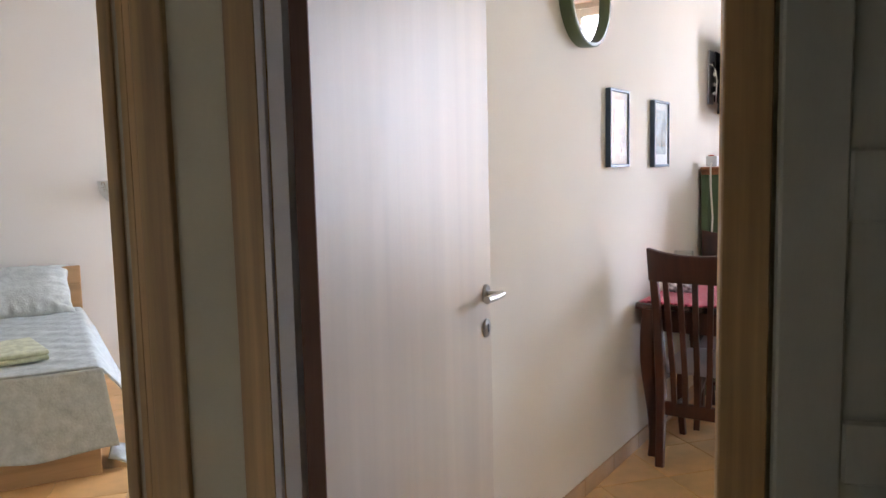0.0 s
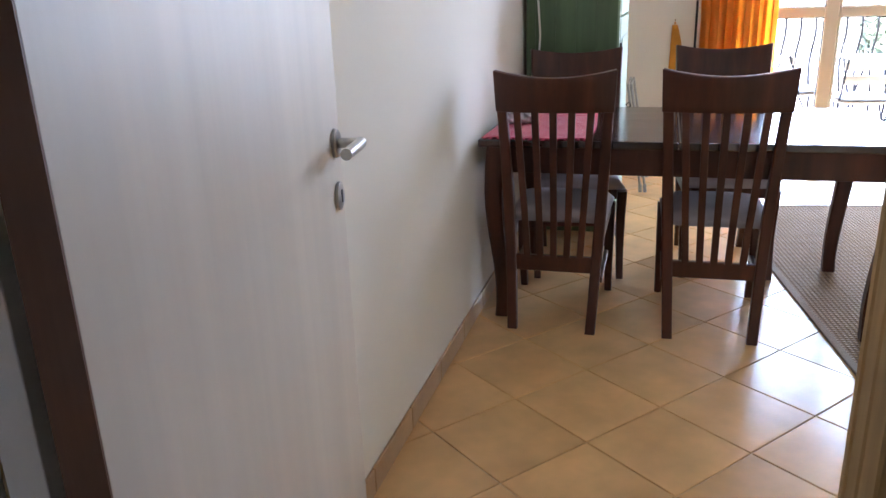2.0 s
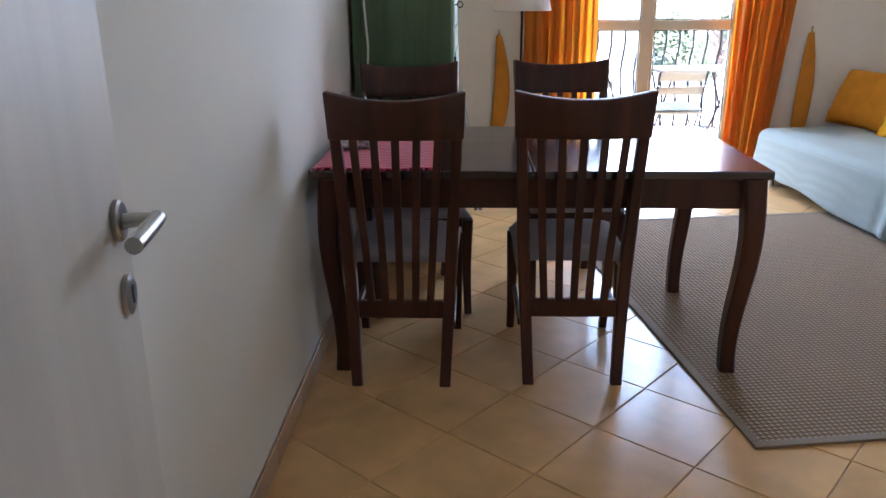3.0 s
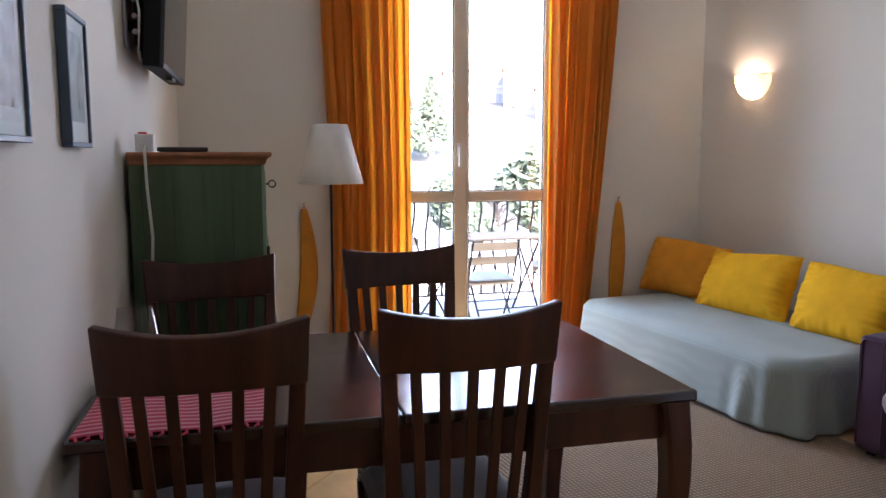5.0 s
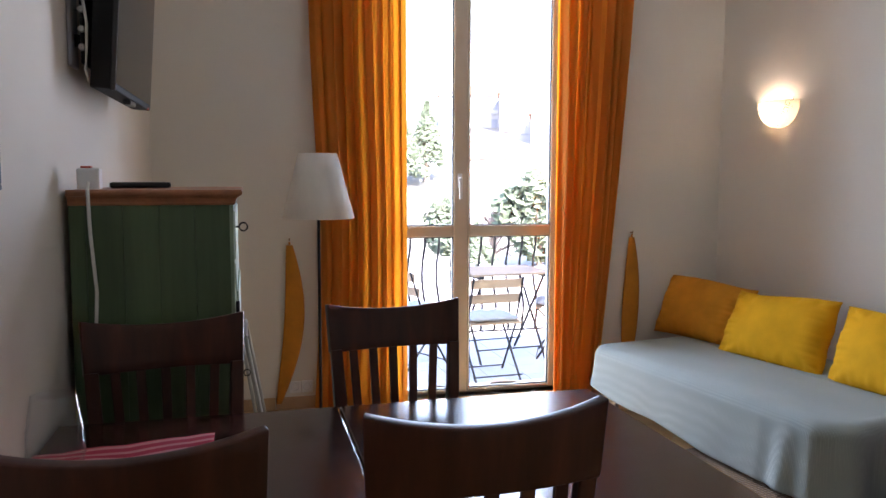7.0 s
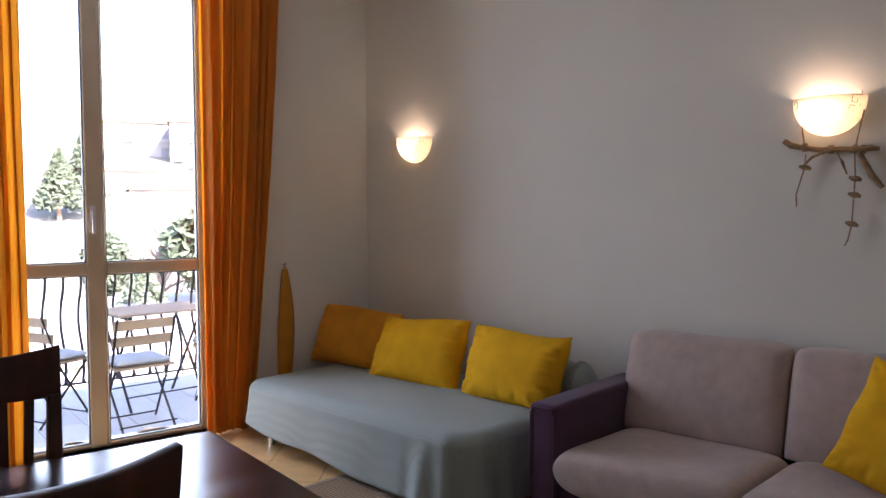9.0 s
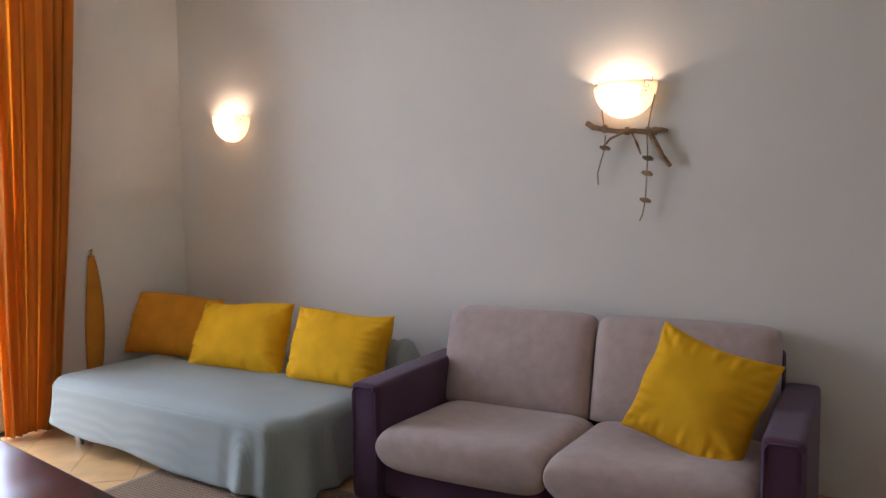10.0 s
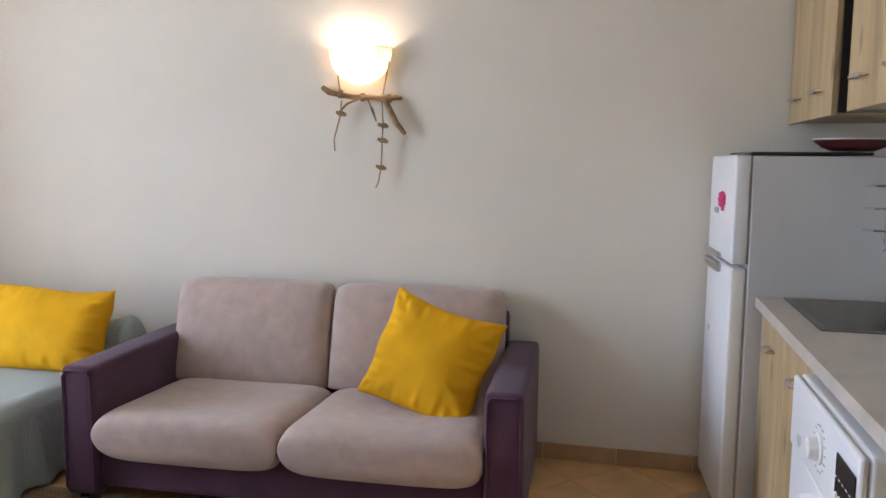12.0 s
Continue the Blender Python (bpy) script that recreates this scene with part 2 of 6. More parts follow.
def knots(m, dark):
    """Scattered dark knots drawn out along the grain."""
    N, L = m.node_tree.nodes, m.node_tree.links
    b = N["Principled BSDF"]
    src = b.inputs["Base Color"].links[0].from_socket
    tc, mp, vo, rm, mix = (N.new("ShaderNode" + k) for k in ("TexCoord", "Mapping", "TexVoronoi", "MapRange", "Mix"))
    mp.inputs["Scale"].default_value = (7.0, 7.0, 2.6)
    vo.inputs["Scale"].default_value = 1.0
    rm.inputs["From Min"].default_value, rm.inputs["From Max"].default_value = 0.05, 0.16
    rm.inputs["To Min"].default_value, rm.inputs["To Max"].default_value = 0.75, 0.0
    mix.data_type = "RGBA"
    mix.inputs["B"].default_value = (*dark, 1)
    L.new(tc.outputs["Object"], mp.inputs["Vector"])
    L.new(mp.outputs["Vector"], vo.inputs["Vector"])
    L.new(vo.outputs["Distance"], rm.inputs["Value"])
    L.new(rm.outputs["Result"], mix.inputs["Factor"])
    L.new(src, mix.inputs["A"])
    L.new(mix.outputs["Result"], b.inputs["Base Color"])


knots(M_kitchen, (0.17, 0.095, 0.045))
M_counter = material("counter_laminate", (0.53, 0.47, 0.41), 0.35, vary=0.05, scale=(12, 12, 12), fine=30, bump=0.01)
M_sink = material("sink_steel", (0.22, 0.215, 0.21), 0.34, 1.0, vary=0.05, scale=(4, 30, 4), fine=20, bump=0.01)
M_sconce = translucent("frosted_glass", (0.80, 0.74, 0.64), (0.92, 0.84, 0.70), 0.62)
M_sconce_hot = simple("lamp_glow", (1, 0.95, 0.85), 0.5, emit=(1.0, 0.88, 0.70), strength=4.6)
M_sconce_off = simple("frosted_glass_off", (0.72, 0.74, 0.74), 0.5)
M_key = simple("greek_key_paint", (0.30, 0.20, 0.10), 0.6)
M_branch = material("driftwood", (0.30, 0.18, 0.09), 0.85, vary=0.2, scale=(12, 12, 30), fine=8, bump=0.3)
M_rope = material("jute_rope", (0.34, 0.22, 0.12), 0.95, vary=0.15, scale=(30, 30, 60), fine=8, bump=0.3)
M_cloth = material("pink_cloth", (0.62, 0.055, 0.11), 0.9, vary=0.05, scale=(6, 6, 6), fine=80, bump=0.08)
M_stripe = material("pale_stripe", (0.78, 0.32, 0.34), 0.9, vary=0.05, fine=80, bump=0.05)
M_napkin = material("grey_patterned_cloth", (0.16, 0.14, 0.15), 0.9, vary=0.2, scale=(42, 42, 42), fine=3, bump=0.2, hue=(0.62, 0.58, 0.58), detail=1.0)
M_picframe = material("slate_frame", (0.060, 0.100, 0.145), 0.4, vary=0.08, fine=30, bump=0.03)
M_mount = simple("picture_mount", (0.75, 0.76, 0.76), 0.6)
M_art1 = material("faded_print", (0.42, 0.36, 0.33), 0.3, vary=0.3, scale=(14, 14, 14), fine=3, bump=0.0, hue=(0.62, 0.63, 0.66))
M_art2 = material("landscape_print", (0.18, 0.34, 0.40), 0.3, vary=0.3, scale=(14, 14, 14), fine=3, bump=0.0, hue=(0.58, 0.68, 0.72))
M_mirror = simple("mirror", (0.9, 0.9, 0.9), 0.02, 1.0)
M_mirrorframe = material("olive_frame", (0.10, 0.13, 0.06), 0.4, vary=0.08, fine=30, bump=0.02)
M_quilt = material("quilted_cover", (0.42, 0.46, 0.44), 0.95, vary=0.07, scale=(22, 22, 22), fine=4, bump=0.7, spec=0.12)
M_towel = material("sage_towel", (0.48, 0.50, 0.34), 0.95, vary=0.12, scale=(30, 30, 30), fine=8, bump=0.5)
M_bedwood = material("bed_oak", (0.42, 0.26, 0.13), 0.5, vary=0.1, scale=(1.0, 16, 16), fine=6, bump=0.05)
M_balcony = material("balcony_tile", (0.46, 0.46, 0.47), 0.5, vary=0.04, scale=(3, 3, 3), fine=30, bump=0.03)
M_slat = material("weathered_slat", (0.36, 0.25, 0.16), 0.7, vary=0.12, scale=(2, 20, 20), fine=8, bump=0.1)
M_pad = material("grey_pad", (0.40, 0.42, 0.43), 0.95, vary=0.05, fine=60, bump=0.1)
M_stone = material("pale_balustrade", (0.62, 0.61, 0.59), 0.8, vary=0.05, fine=30, bump=0.1)
# leaf green lifted towards grey: distance haze mixed into the colour
M_leafgreen = material("haze_paled_leaves", (0.11, 0.15, 0.10), 0.8, vary=0.3, scale=(3, 3, 3), fine=8, bump=0.0)
M_twig = material("bare_twigs", (0.24, 0.19, 0.16), 0.9, vary=0.2, fine=8, bump=0.0)
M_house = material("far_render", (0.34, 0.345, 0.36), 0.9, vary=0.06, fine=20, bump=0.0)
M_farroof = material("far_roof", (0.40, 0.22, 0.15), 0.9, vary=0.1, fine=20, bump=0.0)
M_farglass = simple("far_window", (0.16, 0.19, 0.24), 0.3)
# hill tones paled in the same way, the haze being in the colour
M_hill = material("haze_paled_hillside", (0.22, 0.23, 0.19), 0.95, vary=0.25, scale=(0.06, 0.06, 0.06), fine=12, bump=0.0, hue=(0.42, 0.41, 0.38))
M_red = material("dark_red_enamel", (0.12, 0.02, 0.02), 0.3, vary=0.1, fine=30, bump=0.0)
M_pink = simple("pink_magnet", (0.80, 0.06, 0.22), 0.4)
M_grey = simple("grey_print", (0.35, 0.36, 0.38), 0.5)
M_cable = simple("white_cable", (0.78, 0.76, 0.70), 0.5)
M_rack = material("rack_enamel", (0.34, 0.33, 0.31), 0.4, vary=0.03, fine=40, bump=0.01)
M_switch = simple("red_switch", (0.55, 0.06, 0.03), 0.4)
M_pale = simple("pale_dot", (0.85, 0.85, 0.86), 0.4)
SOFT = (M_sofa, M_yellow, M_ochre, M_quilt, M_throw, M_seat, M_pad, M_curtain, M_tie, M_towel)

# ---- shape helpers ----
def box(bm, x0, x1, y0, y1, z0, z1, bevel=0.0, seg=1):
    vs = [bm.verts.new((x, y, z)) for x in (x0, x1) for y in (y0, y1) for z in (z0, z1)]
    fs = [bm.faces.new([vs[i] for i in q]) for q in ((0, 1, 3, 2), (4, 6, 7, 5), (0, 4, 5, 1), (2, 3, 7, 6), (0, 2, 6, 4), (1, 5, 7, 3))]
    if bevel:
        es = list({e for f in fs for e in f.edges})
        bmesh.ops.bevel(bm, geom=es, offset=bevel, segments=seg, affect="EDGES", profile=0.6)


def prism(bm, pts, z0, z1, axis="z"):
    """An outline drawn in a plane and pushed along an axis."""
    def at(p, h):
        return {"z": (p[0], p[1], h), "y": (p[0], h, p[1]), "x": (h, p[0], p[1])}[axis]
    lo = [bm.verts.new(at(p, z0)) for p in pts]
    hi = [bm.verts.new(at(p, z1)) for p in pts]
    n = len(pts)
    bm.faces.new(lo)
    bm.faces.new(hi)
    for i in range(n):
        bm.faces.new((lo[i], lo[(i + 1) % n], hi[(i + 1) % n], hi[i]))


def tube(bm, pts, r, seg=8, closed_ends=True):
    """A round bar along points; r is one radius or one a point."""
    pts = [Vector(p) for p in pts]
    rings = []
    for i, p in enumerate(pts):
        d = (pts[min(i + 1, len(pts) - 1)] - pts[max(i - 1, 0)]).normalized()
        a = d.orthogonal().normalized() if abs(d.z) < 0.9 else Vector((1, 0, 0)).cross(d).normalized()
        if abs(d.z) < 0.9:
            a = d.cross(Vector((0, 0, 1))).normalized()
        c = d.cross(a)
        rr = r[i] if isinstance(r, (list, tuple)) else r
        rings.append([bm.verts.new(p + rr * (math.cos(k * math.tau / seg) * a + math.sin(k * math.tau / seg) * c)) for k in range(seg)])
    for a, b in zip(rings, rings[1:]):
        for k in range(seg):
            bm.faces.new((a[k], a[(k + 1) % seg], b[(k + 1) % seg], b[k]))
    if closed_ends:
        bm.faces.new(rings[0])
        bm.faces.new(rings[-1])


def bar(bm, pts, w, d, wide=(1, 0, 0)):
    """A rectangular bar along points, w wide in the given direction and d deep; w and d may be lists."""
    pts = [Vector(p) for p in pts]
    side = Vector(wide).normalized()
    rings = []
    for i, p in enumerate(pts):
        t = (pts[min(i + 1, len(pts) - 1)] - pts[max(i - 1, 0)]).normalized()
        n = t.cross(side).normalized()
        ww = (w[i] if isinstance(w, (list, tuple)) else w) / 2
        dd = (d[i] if isinstance(d, (list, tuple)) else d) / 2
        c = min(ww, dd) * 0.25
        ring = []
        for sx, sy, cx, cy in ((-1, -1, c, 0), (-1, -1, 0, c), (-1, 1, 0, -c), (-1, 1, c, 0), (1, 1, -c, 0), (1, 1, 0, -c), (1, -1, 0, c), (1, -1, -c, 0)):
            ring.append(bm.verts.new(p + side * (sx * ww + cx) + n * (sy * dd + cy)))
        rings.append(ring)
    for a, b in zip(rings, rings[1:]):
        for k in range(8):
            bm.faces.new((a[k], a[(k + 1) % 8], b[(k + 1) % 8], b[k]))
    bm.faces.new(rings[0])
    bm.faces.new(rings[-1])


def lathe(bm, profile, seg=32, a0=0.0, a1=math.tau, centre=(0, 0)):
    """A profile of (radius, height) turned round z."""
    full = abs(a1 - a0 - math.tau) < 1e-6
    n = seg if full else seg + 1
    rings = [[bm.verts.new((centre[0] + r * math.cos(a0 + (a1 - a0) * k / seg), centre[1] + r * math.sin(a0 + (a1 - a0) * k / seg), z)) for k in range(n)] for r, z in profile]
    for a, b in zip(rings, rings[1:]):
        for k in range(seg):
            j = (k + 1) % n
            bm.faces.new((a[k], a[j], b[j], b[k]))


def sheet(bm, nu, nv, f):
    """A grid surface f(u, v) with u and v from 0 to 1."""
    g = [[bm.verts.new(f(i / nu, j / nv)) for j in range(nv + 1)] for i in range(nu + 1)]
    for i in range(nu):
        for j in range(nv):
            bm.faces.new((g[i][j], g[i + 1][j], g[i + 1][j + 1], g[i][j + 1]))


def mesh_of(name, bm, mat, smooth=False, weld=True):
    if weld:
        bmesh.ops.remove_doubles(bm, verts=bm.verts, dist=1e-5)
    bmesh.ops.recalc_face_normals(bm, faces=bm.faces)
    me = bpy.data.meshes.new(name)
    bm.to_mesh(me)
    bm.free()
    if mat:
        me.materials.append(mat)
    if smooth:
        me.shade_smooth()
        me.set_sharp_from_angle(angle=radians(150 if mat in SOFT else 40))
    return me


def build(fn, *a, **k):
    bm = bmesh.new()
    fn(bm, *a, **k)
    return bm


def B(*a, **k):
    return build(box, *a, **k)


def part(name, bm, mat, parent=None, label="", smooth=False, at=None):
    ob = new(name, mesh_of(name, bm, mat, smooth))
    if parent:
        ob.parent = parent
    if at is not None:
        ob.matrix_basis = at
    return tagged(ob, label)


def thing(name, m, label, category, group="", kind=""):
    ob = new(name)
    ob.matrix_basis = m
    ob.empty_display_size = 0.1
    return tagged(ob, label, category, group, kind)


def structure(name, bm, mat, label, category, at=None, smooth=False):
    ob = new(name, mesh_of(name, bm, mat, smooth))
    if at is not None:
        ob.matrix_basis = at
    return tagged(ob, label, category, kind="structure")


def solid(ob, t, offset=0.0):
    md = ob.modifiers.new("thickness", "SOLIDIFY")
    md.thickness, md.offset = t, offset
    return ob


def rz(x, y, z, a):
    return pose(x, y, z, 0, 0, a)


# frames of the plan: the doorway's wall, the long wall, the kitchen, the sofa, the daybed
DOOR = rz(-0.742, 1.160, 0, 21.6)
LONG = rz(2.88, 7.07, 0, -81.75)
KIT = rz(3.57, 2.25, 0, 8.25)
SOFA = rz(2.256, 4.73, 0, -79.0)
DAYBED = rz(1.775, 6.74, 0, -81.75)
HIGH = 3.20

# ---- setting ----
def walls():
    structure("floor", B(-6.5, 4.6, -2.6, 7.30, -0.12, -0.005), M_grout, "tan grout bed under the floor tiles", "floor")
    # wall of the pictures, between living room and bedroom
    structure("wall_west", B(-0.95, -0.83, 1.16, 7.06, -0.05, HIGH), M_wall, "smooth cream plastered wall with framed prints", "wall")
    # far wall with the French window
    b = bmesh.new()
    box(b, -1.0, 0.50, 7.05, 7.33, -0.05, HIGH)
    box(b, 1.78, 3.2, 7.05, 7.33, -0.05, HIGH)
    box(b, 0.50, 1.78, 7.05, 7.33, 2.95, HIGH)
    structure("wall_north", b, M_wall, "cream plastered wall round the French window", "wall")
    structure("wall_east", B(-0.3, 5.75, 0.0, 0.15, -0.05, HIGH), M_wall, "long cream plastered wall behind the sofas", "wall", LONG)
    structure("wall_kitchen", B(-3.2, 0.25, -0.67, -0.55, -0.05, HIGH), M_wall, "cream plastered wall behind the kitchen units", "wall", KIT)
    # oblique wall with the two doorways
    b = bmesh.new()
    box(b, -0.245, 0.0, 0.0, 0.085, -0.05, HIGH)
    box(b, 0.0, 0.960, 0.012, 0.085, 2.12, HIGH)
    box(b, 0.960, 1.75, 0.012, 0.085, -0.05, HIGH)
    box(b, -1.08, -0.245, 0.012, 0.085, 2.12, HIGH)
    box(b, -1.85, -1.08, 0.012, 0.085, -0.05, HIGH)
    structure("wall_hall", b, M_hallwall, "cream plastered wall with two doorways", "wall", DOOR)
    structure("wall_return", B(1.63, 1.75, -0.65, 0.012, -0.05, HIGH), M_wall, "short plain plastered wall beside the kitchen", "wall", DOOR)
    b = bmesh.new()
    box(b, -1.97, -1.85, -1.8, 0.13, -0.05, HIGH)
    box(b, -1.85, 1.9, -1.92, -1.8, -0.05, HIGH)
    box(b, 1.75, 1.87, -1.8, -0.65, -0.05, HIGH)
    structure("wall_entrance", b, M_bedwall, "plain plastered walls of the small hall", "wall", DOOR)
    # bedroom
    b = bmesh.new()
    box(b, -2.6, 1.6, 1.98, 2.1, -0.05, HIGH)
    structure("wall_bedroom", b, M_bedwall, "white plastered bedroom wall behind the headboard", "wall", rz(-2.93, 2.14, 0, 60))
    b = bmesh.new()
    box(b, -6.4, -0.95, 5.45, 5.57, -0.05, 0.75)
    box(b, -6.4, -3.3, 5.45, 5.57, 0.75, HIGH)
    box(b, -1.9, -0.95, 5.45, 5.57, 0.75, HIGH)
    box(b, -3.3, -1.9, 5.45, 5.57, 2.25, HIGH)
    structure("wall_bedroom_north", b, M_bedwall, "white plastered bedroom wall with a window", "wall")
    structure("wall_bedroom_south", B(-6.4, 4.5, -2.6, -2.48, -0.05, HIGH), M_bedwall, "plain white plastered bedroom wall", "wall")
    structure("wall_bedroom_west", B(-6.5, -6.38, -2.6, 5.57, -0.05, HIGH), M_bedwall, "plain white plastered bedroom wall", "wall")
    structure("ceiling", B(-6.5, 4.6, -2.6, 7.33, HIGH, HIGH + 0.15), M_ceiling, "plain white painted ceiling", "ceiling")


walls()


def doorway(name, u0, u1, label, w=0.088):
    """Oak casing and jambs round an opening of the oblique wall."""
    t = tagged(thing(name, DOOR, label, "door frame"), kind="structure")
    top = 2.11
    for side, a in ((-1, u0), (1, u1)):
        s = side
        if name == "door_frame_1" and s < 0:
            # the two pale strips face the hall in place of the jamb's lit reveal
            for q, mat, nm in (((0.0, 0.0625, -0.017, 0.011), M_casing, "casing"), ((0.0, 0.0625, 0.0115, 0.088), M_casing, "jamb"), ((0.0660, 0.0800, -0.021, 0.030), M_litreveal, "lit_strip"), ((0.0803, 0.0860, -0.010, 0.030), M_casing, "moulding"), ((0.0863, 0.1200, -0.016, 0.030), M_litreveal, "lit_strip"), ((0.0628, 0.1000, 0.0305, 0.086), M_casing, "jamb")):
                part(nm, B(*q, 0.0, top, 0.001), mat, t)
            continue
        if name == "door_frame_1":
            for q, mat, nm in (((0.905, 0.985, -0.017, 0.011), M_casing, "casing"), ((0.906, 0.958, 0.0115, 0.032), M_casing, "stop"), ((0.945, 0.959, 0.0325, 0.083), M_casing, "jamb"), ((0.946, 1.03, 0.0855, 0.097), M_casing, "casing")):
                part(nm, B(*q, 0.0, top, 0.003), mat, t)
            continue
        # casing in steps: jamb edge, cove, bead and a broad band
        for f0, f1, y, nm in ((-0.020, 0.008, -0.005, "edge"), (0.0085, 0.024, 0.000, "cove"), (0.0245, 0.042, -0.009, "bead"), (0.0425, 0.060, -0.012, "bead"), (0.0605, w, -0.018, "band")):
            lo, hi = sorted((a + s * f0, a + s * f1))
            part(nm, B(lo, hi, y, 0.0115, 0, top + w, 0.0025), M_casing, t)
        b = bmesh.new()
        # rebated jamb: hall side piece, stop and room side piece
        prism(b, [(a + s * 0.018, 0.012), (a - s * 0.006, 0.012), (a - s * 0.006, 0.022), (a - s * 0.018, 0.028), (a - s * 0.018, 0.050), (a - s * 0.006, 0.056), (a - s * 0.006, 0.088), (a + s * 0.018, 0.088)], 0, top)
        part("jamb", b, M_casing, t)
        b = bmesh.new()
        box(b, min(a - s * 0.016, a - s * 0.007), max(a - s * 0.016, a - s * 0.007), 0.062, 0.072, 0.0, top - 0.03, 0.002)
        part("seal", b, M_whitewood, t, "pale rubber door seal")
        b = bmesh.new()
        box(b, min(a, a + s * w), max(a, a + s * w), 0.083, 0.095, 0, top + w, 0.004)
        part("casing", b, M_casing, t)
    b = bmesh.new()
    box(b, u0 - w, u1 + w, -0.0175, 0.011, top + 0.001, top + w - 0.002, 0.004)
    part("casing", b, M_casing, t)
    part("head_jamb", B(u0 + 0.007, u1 - 0.007, -0.005, 0.087, top - 0.03, top, 0.003), M_casing, t)
    return t


doorway("door_frame_1", 0.100, 0.905, "oak-veneered door frame with moulded casing")
doorway("door_frame_2", -1.04, -0.258, "oak-veneered bedroom door frame with moulded casing", 0.130)


def room_door():
    """Pale door leaf, open against the wall of the pictures; local x runs from hinge to lock, y faces the room."""
    hx, hy = -0.565, 1.195
    ex, ey = -0.748, 2.166
    ang = math.degrees(math.atan2(ey - hy, ex - hx))
    t = tagged(thing("door_1", rz(hx, hy, 0, ang), "pale ash laminate door standing open, steel lever handle", "door"), kind="structure")
    L = math.hypot(ex - hx, ey - hy)
    part("leaf", B(0.003, L, 0.001, 0.039, 0.01, 2.08, 0.003), M_leaf, t)
    part("hinge_edge", B(0.0, 0.0028, -0.0005, 0.0405, 0.01, 2.08), M_leafedge, t, "dark brown hinge edge")
    hz, kz, hxx = 1.024, 0.918, L - 0.055
    for sgn, y in ((-1, 0.0), (1, 0.04)):
        b = bmesh.new()
        lathe(b, [(0.001, 0.009), (0.025, 0.009), (0.0285, 0.006), (0.029, 0.0)], 32)
        rose = part("rosette", b, M_darksteel, t, smooth=True, at=Matrix.Translation((hxx, y, hz)) @ pose(0, 0, 0, 90 if sgn < 0 else -90))
        b = bmesh.new()
        tube(b, [(0, 0, 0.006), (0, 0, 0.045)], 0.010, 14)
        part("spindle", b, M_steel, rose, smooth=True)
        b = bmesh.new()
        tube(b, [(hxx + 0.006, y + sgn * 0.052, hz), (hxx - 0.03, y + sgn * 0.052, hz), (hxx - 0.125, y + sgn * 0.050, hz + 0.002)], [0.0115, 0.0115, 0.0110], 16)
        part("lever", b, M_steel, t, "round brushed steel lever", smooth=True)
        b = bmesh.new()
        lathe(b, [(0.001, 0.008), (0.023, 0.008), (0.0285, 0.006), (0.029, 0.0)], 32)
        esc = part("key_plate", b, M_darksteel, t, smooth=True, at=Matrix.Translation((hxx, y, kz)) @ pose(0, 0, 0, 90 if sgn < 0 else -90))
        b = bmesh.new()
        prism(b, [(-0.0035, -0.013), (0.0035, -0.013), (0.0035, 0.003), (0.006, 0.007), (0.004, 0.013), (-0.004, 0.013), (-0.006, 0.007), (-0.0035, 0.003)], 0.0075, 0.0092)
        part("keyhole", b, M_gasket, esc)
    part("latch_plate", B(L - 0.0005, L + 0.0012, 0.010, 0.030, hz - 0.16, hz + 0.07), M_steel, t)


room_door()


def hall_door():
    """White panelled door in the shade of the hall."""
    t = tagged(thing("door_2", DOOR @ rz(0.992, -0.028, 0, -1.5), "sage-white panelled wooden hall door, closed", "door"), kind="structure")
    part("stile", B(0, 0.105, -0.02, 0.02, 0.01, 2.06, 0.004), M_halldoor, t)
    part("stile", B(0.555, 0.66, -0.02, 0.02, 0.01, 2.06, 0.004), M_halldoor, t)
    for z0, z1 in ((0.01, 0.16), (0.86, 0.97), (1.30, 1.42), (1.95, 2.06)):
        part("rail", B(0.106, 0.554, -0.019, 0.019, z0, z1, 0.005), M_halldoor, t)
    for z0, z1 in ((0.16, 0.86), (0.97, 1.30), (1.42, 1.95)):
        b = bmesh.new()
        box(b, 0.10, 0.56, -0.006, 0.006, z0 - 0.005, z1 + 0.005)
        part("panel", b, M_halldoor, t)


hall_door()


def skirting(name, m, x0, x1, label):
    """A row of tile skirting pieces along local x, standing out towards negative y."""
    s = tagged(thing(name, m, label, "baseboard"), kind="structure")
    n = max(1, round((x1 - x0) / 0.333))
    w = (x1 - x0) / n
    b = bmesh.new()
    box(b, 0.001, w - 0.002, -0.011, -0.001, 0.001, 0.078, 0.0025)
    me = mesh_of("skirting_tile", b, M_skirt)
    for i in range(n):
        o = new("skirting_tile", me)
        o.parent = s
        o.matrix_basis = Matrix.Translation((x0 + i * w, 0, 0))


skirting("baseboard_west", rz(-0.83, 2.0, 0, 90), -0.6, 5.04, "tan ceramic tile skirting along the wall")
skirting("baseboard_north", rz(0, 7.05, 0, 0), -0.81, 0.50, "tan ceramic tile skirting beside the window")
skirting("baseboard_north_b", rz(0, 7.05, 0, 0), 1.80, 2.86, "tan ceramic tile skirting beside the window")
skirting("baseboard_east", LONG, 0.02, 5.40, "tan ceramic tile skirting behind the sofas")


